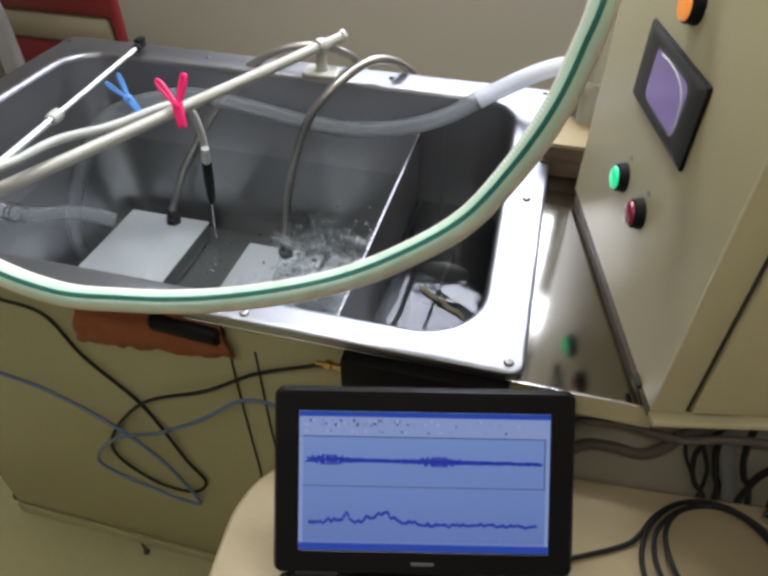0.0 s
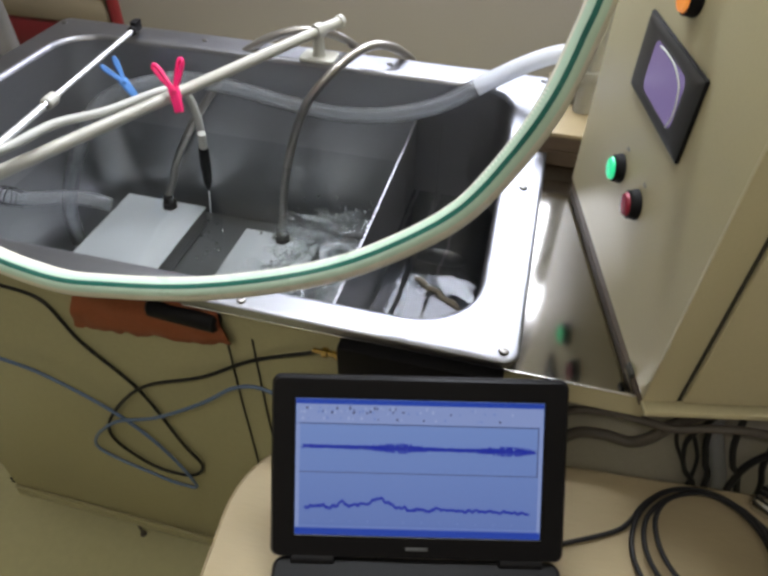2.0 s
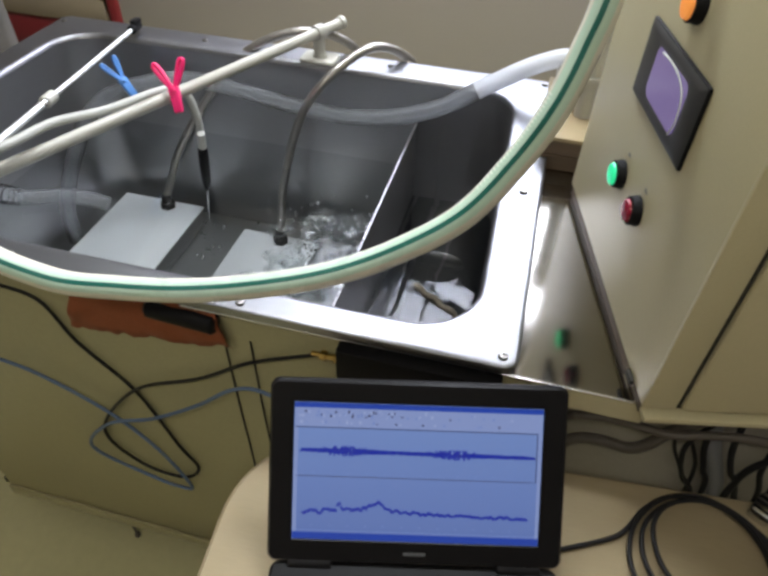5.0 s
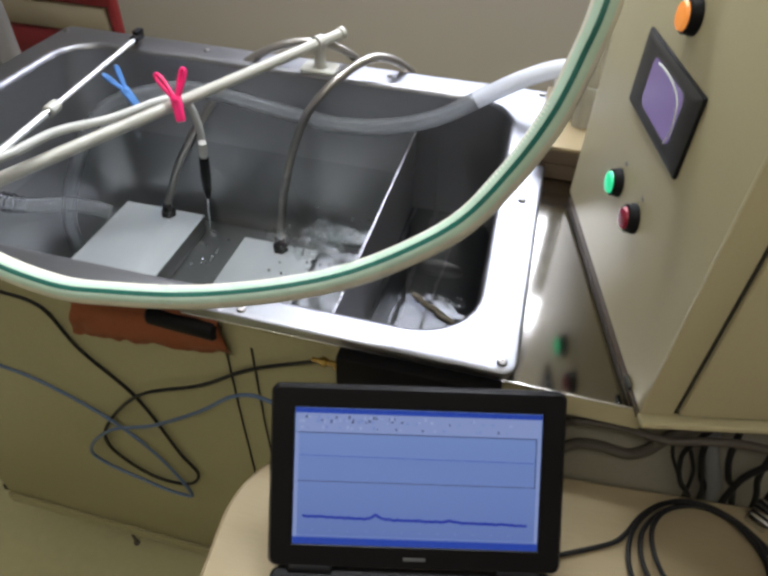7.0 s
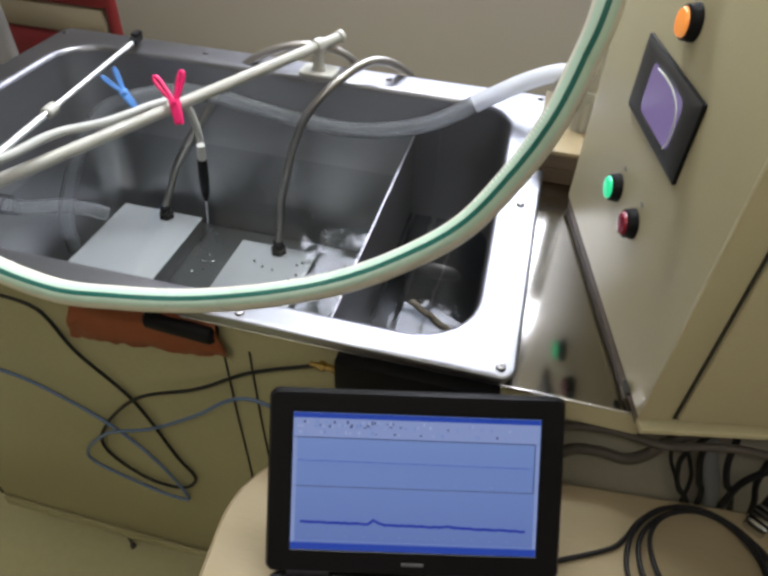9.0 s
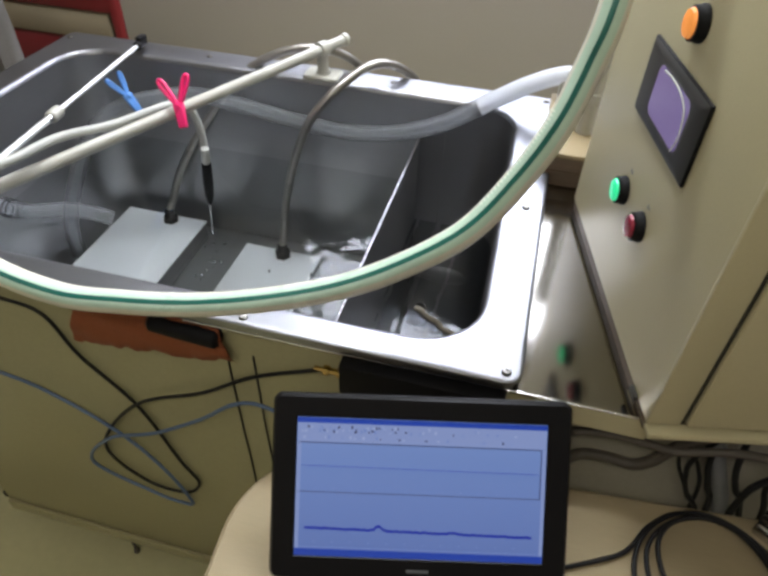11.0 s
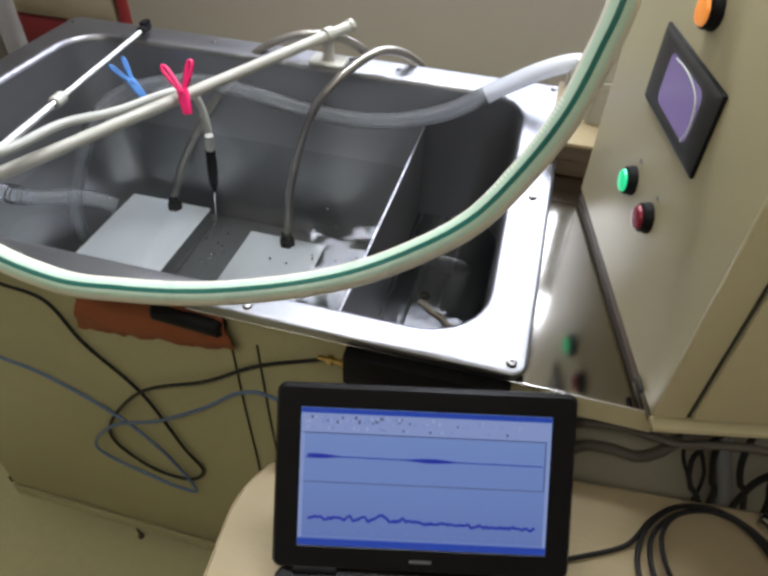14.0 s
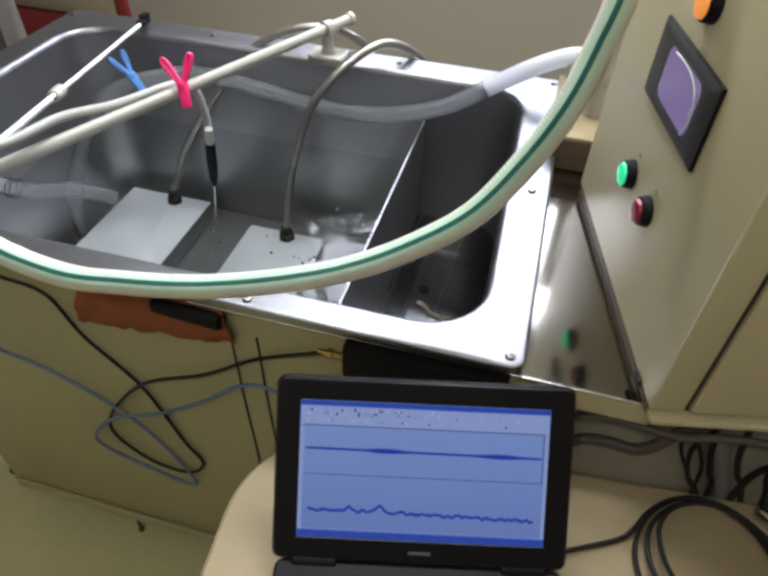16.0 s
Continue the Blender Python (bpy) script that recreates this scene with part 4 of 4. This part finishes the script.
def table():
    g = empty("side_table", (0.10, 0.05, 0), "small pale wooden table with rounded corners", "table")
    m = Matrix.Translation((0.10, 0.05, 0)) @ Matrix.Rotation(radians(5), 4, "Z")
    top = plate(-0.297, 0.42, -0.45, 0.327, 0.115, TABLE_Z - 0.024, TABLE_Z, 0.004, 12)
    part("tabletop", moved(top, pose(0, 0, 0, 0, 0, 5)), WOOD, g)
    for x in (-0.22, 0.30):
        for y in (-0.34, 0.20):
            part("leg", rod((x, y, 0), (x, y, TABLE_Z - 0.0235), 0.016, 16, 0.001), GREY_TUBE, g)


# ---- cables ----
def cable(name, label, ctrl, r, mat, per=10, group=""):
    line = curve_points(ctrl, per)
    ob = part(name, moved(sweep(line, r, 10), Matrix.Translation(-line[0])), mat)
    ob.location = line[0]
    return tagged(ob, label, "cable", group)


def cables():
    z = TABLE_Z + 0.0030
    pts = [(0.085, 0.272, z), (0.121, 0.289, z), (0.167, 0.313, z), (0.183, 0.328, z)]
    rings = [(0.257, 0.305, 0.075), (0.257, 0.306, 0.073), (0.255, 0.311, 0.060), (0.252, 0.318, 0.049), (0.256, 0.309, 0.068)]
    n = 14
    for k in range(4 * n - 3):
        u = k / n
        (ax, ay, ar), (bx, by, br) = rings[int(u)], rings[int(u) + 1]
        f = u - int(u)
        q = ar + (br - ar) * f + 0.0012 * math.sin(k * 1.7)
        a = radians(140) - 2 * math.pi * u
        pts.append((ax + (bx - ax) * f + q * math.cos(a), ay + (by - ay) * f + q * math.sin(a), z + 0.0056 * u))
    cable("coiled_cable", "black rubber cable coiled on the wooden table", pts, 0.0024, RUBBER)
    y = 0.405
    cable("signal_cable", "thin black cable hanging in a loop before the machine", [(-0.66, y, 0.73), (-0.605, y, 0.724), (-0.579, y, 0.72), (-0.523, y, 0.707), (-0.492, y, 0.64), (-0.431, y, 0.559), (-0.392, y, 0.445), (-0.371, y, 0.394),
          (-0.40, y, 0.353), (-0.462, y, 0.355), (-0.515, y, 0.409), (-0.497, y - 0.003, 0.479), (-0.419, y - 0.007, 0.579), (-0.324, y - 0.004, 0.629), (-0.251, y, 0.679), (-0.165, y - 0.006, 0.728)], 0.0024, RUBBER)
    y = 0.3985
    cable("network_cable", "thin grey-blue cable hanging in a loop before the machine", [(-0.74, y, 0.585), (-0.644, y, 0.57), (-0.573, y, 0.552), (-0.483, y, 0.498), (-0.424, y, 0.428), (-0.389, y, 0.342), (-0.410, y, 0.330),
          (-0.455, y, 0.339), (-0.548, y, 0.385), (-0.490, y - 0.006, 0.478), (-0.407, y - 0.008, 0.526), (-0.331, y - 0.004, 0.58), (-0.274, y - 0.004, 0.633), (-0.23, y, 0.634), (-0.15, y, 0.59)], 0.0026, BLUE_CABLE)
    cable("power_cable", "thick black cable slung under the machine top", [(0.098, 0.403, 0.703), (0.119, 0.425, 0.690), (0.156, 0.425, 0.698), (0.191, 0.425, 0.695), (0.222, 0.425, 0.693), (0.255, 0.425, 0.706), (0.30, 0.425, 0.714), (0.40, 0.43, 0.70)], 0.0048, GASKET)
    cable("power_cable", "thick dark cable sagging under the control box", [(0.098, 0.404, 0.640), (0.130, 0.432, 0.640), (0.158, 0.432, 0.648), (0.188, 0.432, 0.645), (0.206, 0.432, 0.660), (0.222, 0.436, 0.684), (0.25, 0.44, 0.71), (0.30, 0.44, 0.73)], 0.0066, GASKET)
    under_box = (
        ([(0.225, 0.440, 0.72), (0.233, 0.437, 0.664), (0.253, 0.435, 0.622), (0.277, 0.435, 0.567), (0.28, 0.435, 0.40)], 0.0026, RUBBER),
        ([(0.270, 0.440, 0.74), (0.246, 0.437, 0.673), (0.248, 0.435, 0.640), (0.259, 0.435, 0.610), (0.281, 0.435, 0.566), (0.29, 0.435, 0.40)], 0.0034, RUBBER),
        ([(0.262, 0.445, 0.73), (0.263, 0.440, 0.672), (0.276, 0.440, 0.627), (0.290, 0.440, 0.581), (0.30, 0.44, 0.40)], 0.0040, RUBBER),
        ([(0.252, 0.450, 0.75), (0.269, 0.446, 0.677), (0.306, 0.444, 0.578), (0.33, 0.444, 0.42)], 0.0108, GREY_TUBE),
        ([(0.280, 0.435, 0.73), (0.285, 0.430, 0.682), (0.296, 0.428, 0.648), (0.306, 0.428, 0.633), (0.325, 0.43, 0.58)], 0.0042, RUBBER),
        ([(0.350, 0.43, 0.72), (0.312, 0.428, 0.664), (0.305, 0.426, 0.622), (0.304, 0.424, 0.583), (0.30, 0.43, 0.45)], 0.0045, RUBBER),
        ([(0.235, 0.444, 0.69), (0.258, 0.442, 0.652), (0.272, 0.442, 0.600), (0.28, 0.442, 0.45)], 0.0028, RUBBER),
        ([(0.318, 0.43, 0.71), (0.322, 0.428, 0.66), (0.335, 0.426, 0.615), (0.35, 0.43, 0.50)], 0.0040, RUBBER))
    for line, rad, mat in under_box:
        cable("hanging_cable", "dark cable hanging below the control box", line, rad * 0.85, mat, 8, "cables under the box")
    for x, z1 in ((-0.281, 0.694), (-0.248, 0.713)):
        cable("thin_wire", "thin black wire hanging straight before the machine", [(x, 0.4085, z1), (x + 0.002, 0.408, 0.58), (x + 0.005, 0.4085, 0.47), (x + 0.006, 0.408, 0.36)], 0.0012, RUBBER, 6, "thin wires")
    g = empty("cable_plug", (0.318, 0.383, TABLE_Z), "bright metal plug on the wooden table", "plug")
    part("shell", moved(box((-0.010, -0.014, 0.0), (0.010, 0.014, 0.016), 0.002), pose(0, 0, 0, 0, 0, -35)), CONNECTOR, g)
    part("hood", moved(box((-0.0085, 0.0135, 0.001), (0.0085, 0.038, 0.015), 0.002), pose(0, 0, 0, 0, 0, -35)), BLACK, g)
    for k in range(3):
        part("grip_rib", moved(box((-0.0104, -0.010 + k * 0.008, 0.0005), (0.0104, -0.007 + k * 0.008, 0.0168), 0.0005), pose(0, 0, 0, 0, 0, -35)), BLACK, g)


# ---- under the rim, behind ----
def under_rim():
    b = bmesh.new()
    nx, nz = 40, 16
    vs = {}
    for s in (0, 1):
        for i in range(nx + 1):
            for j in range(nz + 1):
                u, v = i / nx, j / nz
                x = -0.490 + 0.222 * u + 0.035 * v * (1 - 1.4 * u)
                z = 0.672 + 0.024 * u + (0.088 - 0.022 * u) * v + (0.010 * noise.noise((u * 6, 0, 1)) + 0.005 * noise.noise((u * 19, 0, 4))) * (1 - v)
                y = 0.4045 - 0.010 * math.sin(math.pi * v * 0.9) - 0.004 * noise.noise((u * 5, v * 3, 2)) + 0.002 * s
                vs[s, i, j] = b.verts.new((x + 0.4, y - 0.40, z - 0.65))
    for i in range(nx):
        for j in range(nz):
            for s in (0, 1):
                b.faces.new((vs[s, i, j], vs[s, i + 1, j], vs[s, i + 1, j + 1], vs[s, i, j + 1]))
    ob = tagged(part("canvas_cover", b, ORANGE_CLOTH), "creased orange canvas flap hanging under the tank rim", "cloth")
    ob.location = (-0.4, 0.40, 0.65)
    # Black rod in place of the soft dark shadow across the canvas.
    k = empty("bracket", (-0.335, 0.395, 0.735), "black rod drawing the shadow on an orange canvas flap", "bracket")
    part("shadow_rod", rod((-0.030, 0.004, 0.012), (0.055, 0.004, 0.006), 0.012, 18, 0.004), BLACK, k)
    p = empty("pump", (-0.05, 0.395, 0.725), "black pump housing with a brass fitting under the rim", "pump")
    part("housing", box((-0.090, -0.008, -0.016), (0.085, 0.0146, 0.030), 0.004), BLACK, p)
    part("motor", rod((-0.05, 0.0, -0.034), (0.10, 0.0, -0.034), 0.012, 20, 0.003), BLACK, p)
    part("brass_fitting", lathe([(0.003, 0), (0.003, 0.010), (0.0062, 0.011), (0.0062, 0.017), (0.004, 0.018), (0.004, 0.026), (0.0066, 0.027), (0.0066, 0.033)], 6, None, axis_matrix((-0.120, 0.003, 0.006), (-0.086, 0.003, 0.006))), BRASS, p, "brass hexagonal fitting")


def chair():
    g = empty("chair", (-1.28, 1.55, 0), "dark red metal chair with a beige padded back", "chair")
    for x in (-0.44, 0.115):
        part("leg", rod((x, 0, 0), (x, 0.0, 0.80), 0.017, 14, 0.003), RED_PAINT, g)
        part("leg", rod((x, -0.40, 0), (x, -0.38, 0.40), 0.017, 14, 0.003), RED_PAINT, g)
    part("seat", box((-0.45, -0.42, 0.38), (0.13, 0.01, 0.42), 0.012), SEAT_CLOTH, g)
    part("backrest", box((-0.42, -0.016, 0.545), (0.095, 0.012, 0.625), 0.008), SEAT_CLOTH, g, "beige padded backrest")
    part("top_rail", box((-0.44, -0.020, 0.625), (0.115, 0.013, 0.80), 0.01), RED_PAINT, g)
    part("lower_rail", box((-0.42, -0.012, 0.425), (0.10, 0.010, 0.545), 0.008), RED_PAINT, g)
    c = empty("hanging_cloth", (-1.30, 1.24, 0.0), "grey cloth draped over a stand", "cloth")
    b = bmesh.new()
    loops = []
    for k in range(12):
        z = 0.02 + k * 0.075
        loops.append([((0.055 + 0.02 * noise.noise((a * 0.9, k * 0.4, 0))) * math.cos(a * math.pi / 10) * (1.5 - 0.05 * k), (0.03 + 0.02 * noise.noise((a * 0.8, k * 0.3, 3))) * math.sin(a * math.pi / 10), z) for a in range(20)])
    part("cloth", loft(loops, True, True), GREY_CLOTH, c)


room()
machine()
tank()
transducer(-0.800, -0.618, 0.585, 0.945, 0.450, [(-0.690, 0.925, 0.472), (-0.684, 0.945, 0.50), (-0.660, 0.960, 0.567), (-0.591, 0.970, 0.675), (-0.514, 1.002, 0.769), (-0.431, 1.022, 0.812), (-0.355, 1.041, 0.811), (-0.311, 1.07, 0.772), (-0.30, 1.09, 0.70)], 0)
transducer(-0.506, -0.346, 0.56, 0.900, 0.450, [(-0.420, 0.882, 0.472), (-0.418, 0.892, 0.50), (-0.413, 0.905, 0.57), (-0.391, 0.912, 0.661), (-0.363, 0.914, 0.733), (-0.330, 0.930, 0.779), (-0.300, 0.965, 0.804), (-0.273, 0.990, 0.817), (-0.250, 1.015, 0.813), (-0.226, 1.045, 0.792), (-0.207, 1.075, 0.755), (-0.20, 1.09, 0.68)], 1)
SUMP = water()
LUMPS, DROPS, BUBBLES = splash()
green_hose()
clear_hose()
over_tank()
control_box()
valve_block()
BARS, STEPS = laptop()
table()
cables()
under_rim()
chair()


# ---- what moves ----
def bar_amplitude(x, t):
    """Half height of the upper trace at x, in screen steps; below 1 it is a hairline."""
    def lens(c, w, h):
        return h * math.exp(-((x - c) / w) ** 2)
    jag = 0.5 + 0.9 * ((math.sin(x * 7.13 + t * 9.1) * 43758.5453) % 1.0)
    if t < 6.85:
        k = int(t * 2)
        c1 = -200 + (k * 97) % 230
        c2 = c1 + 225
        a = 2.6 + lens(c1, 36, 8.5) + lens(c2, 36, 8.5)
        if k % 4 == 0 or t > 6:
            a += lens(c1 + 5, 9, 8) + lens(c2 + 5, 12, 8)
        return min(a * jag, 10.9)
    if t < 13.3:
        return 0.0
    c1 = (-66, -225, -170, -115, -95, -78)[max(0, min(5, round((t - 13.5) * 2)))]
    return 0.4 + lens(c1, 24, 3.8) + lens(c1 + 238, 26, 3.6) + (0.7 if t > 14.6 else 0)


def step_height(x, t, k):
    """Height of the lower trace at x above its base line."""
    def lens(c, w, h):
        return h * math.exp(-((x - c) / w) ** 2)
    slope = -0.012 * (x + 236)
    rnd = 2 * ((math.sin(k * 12.9898 + math.floor(t * 2 + 0.01) * 7.233) * 43758.5453) % 1.0) - 1
    if t < 6.2:
        return slope + lens(-158, 5, 20) + lens(-85, 40, 13) + lens(-75, 7, 7) + 6.5 * rnd * (1 if x < 60 else 0.5) + 3 - lens(-236, 40, 3)
    if t < 6.85:
        return slope + lens(-158, 6, 20) + lens(-118, 6, 9) + lens(-78, 9, 18) + lens(0, 8, 9) + 1.5 * rnd
    if t < 13.3:
        return slope + lens(-82, 9, 9) + lens(75, 12, 3) + 1.5 * rnd
    return slope + lens(-150, 5, 8) + lens(-120, 5, 9) + lens(-85, 14, 12) + lens(-40, 8, 6) + 3.8 * rnd


def motions():
    times = [0, 0.25, 0.5, 0.75] + [1 + 0.5 * k for k in range(12)] + [6.8, 7.0, 8.5, 10, 11.5, 13.0, 13.3] + [13.5 + 0.5 * k for k in range(6)]
    for ob, x in BARS:
        rows = []
        for t in times:
            a = bar_amplitude(x, t)
            turn = math.degrees(math.asin(min(1, a / 11.0))) * (1 if round(x / 3.16) % 2 else -1)
            edge = 84 if a < 0.3 else max(0, 60 - a * 30)
            rows.append((t, Matrix.Translation((x * PX, 44.0 * PX - 0.006 * x * PX, 0.0009)) @ Matrix.Rotation(radians(turn), 4, "Z") @ Matrix.Rotation(radians(edge), 4, "X")))
        walk(ob, rows)
    for k, (ob, x) in enumerate(STEPS):
        rows = []
        for t in times:
            h, h2 = step_height(x, t, k), step_height(x + 4, t, k + 1)
            turn = max(-75, min(75, math.degrees(math.atan2(h2 - h, 4))))
            h = (h + h2) / 2
            rows.append((t, Matrix.Translation((x * PX, (-86 + h) * PX, 0.0005)) @ Matrix.Rotation(radians(turn), 4, "Z")))
        walk(ob, rows)
    # the sump empties slowly
    levels = [(0, 0.562), (0.5, 0.564), (1, 0.560), (1.5, 0.558), (2, 0.556), (3, 0.555), (4, 0.552), (5.5, 0.546), (7, 0.540), (9, 0.531), (11, 0.526), (13, 0.521), (14.5, 0.512), (16, 0.500)]
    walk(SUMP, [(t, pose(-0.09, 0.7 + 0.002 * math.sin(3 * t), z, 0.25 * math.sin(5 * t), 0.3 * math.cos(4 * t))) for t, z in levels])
    # boiling dies down from 6 s on, and stirs again at the end
    def vigour(t):
        for (t0, v0), (t1, v1) in zip(VIGOUR, VIGOUR[1:]):
            if t <= t1:
                return v0 + (v1 - v0) * (t - t0) / (t1 - t0)
        return VIGOUR[-1][1]
    for ob, x, y, ph, sz in LUMPS:
        rows, t = [], 0.0
        while t <= 16.001:
            v = vigour(t)
            up = min(1.0, max(0.0, (v - ph * 0.9) / 0.12))
            lift = -0.195 * (1 - up) + up * (0.35 * sz + 0.003 * math.sin(t * 9 + ph * 40))
            rows.append((t, pose(x + 0.006 * v * math.sin(t * 7 + ph * 60), y + 0.006 * v * math.cos(t * 6.3 + ph * 33), WATER_L + lift, 28 * v * math.sin(t * 8 + ph * 20), 28 * v * math.cos(t * 7 + ph * 50), 40 * math.sin(t * 2 + ph * 9))))
            t += 0.25
        walk(ob, rows)
    for ob, x, y, ph in BUBBLES:
        walk(ob, [(0.5 * k, pose(x + 0.006 * math.sin(k * 2.1 + ph), y + 0.008 * math.sin(k * 1.3 + 2 * ph), WATER_L + 0.0005, 0, 0, 20 * math.sin(k + ph))) for k in range(33)])
    for ob, x, y, ph, up in DROPS:
        rows, t = [], 0.0
        while t <= 16.001:
            v = vigour(t)
            s = (t * 2.6 + ph * 7) % 1.0
            live = min(1.0, max(0.0, (v - ph * 0.9) / 0.1))
            rise = 4 * s * (1 - s) * up * live - 0.19 * (1 - live)
            side = math.sin(math.floor(t * 2.6 + ph * 7) * 2.3 + ph * 30) * 0.03
            rows.append((t, pose(min(max(x + side * (s - 0.5), -0.40), -0.19), y + 0.01 * math.sin(ph * 50), WATER_L - 0.005 + rise)))
            t += 0.1
        walk(ob, rows)


VIGOUR = [(0, 0.95), (4, 0.95), (6.5, 0.7), (8, 0.5), (9.2, 0.3), (11.3, 0.10), (13.3, 0.12), (14.5, 0.22), (16, 0.35)]
motions()
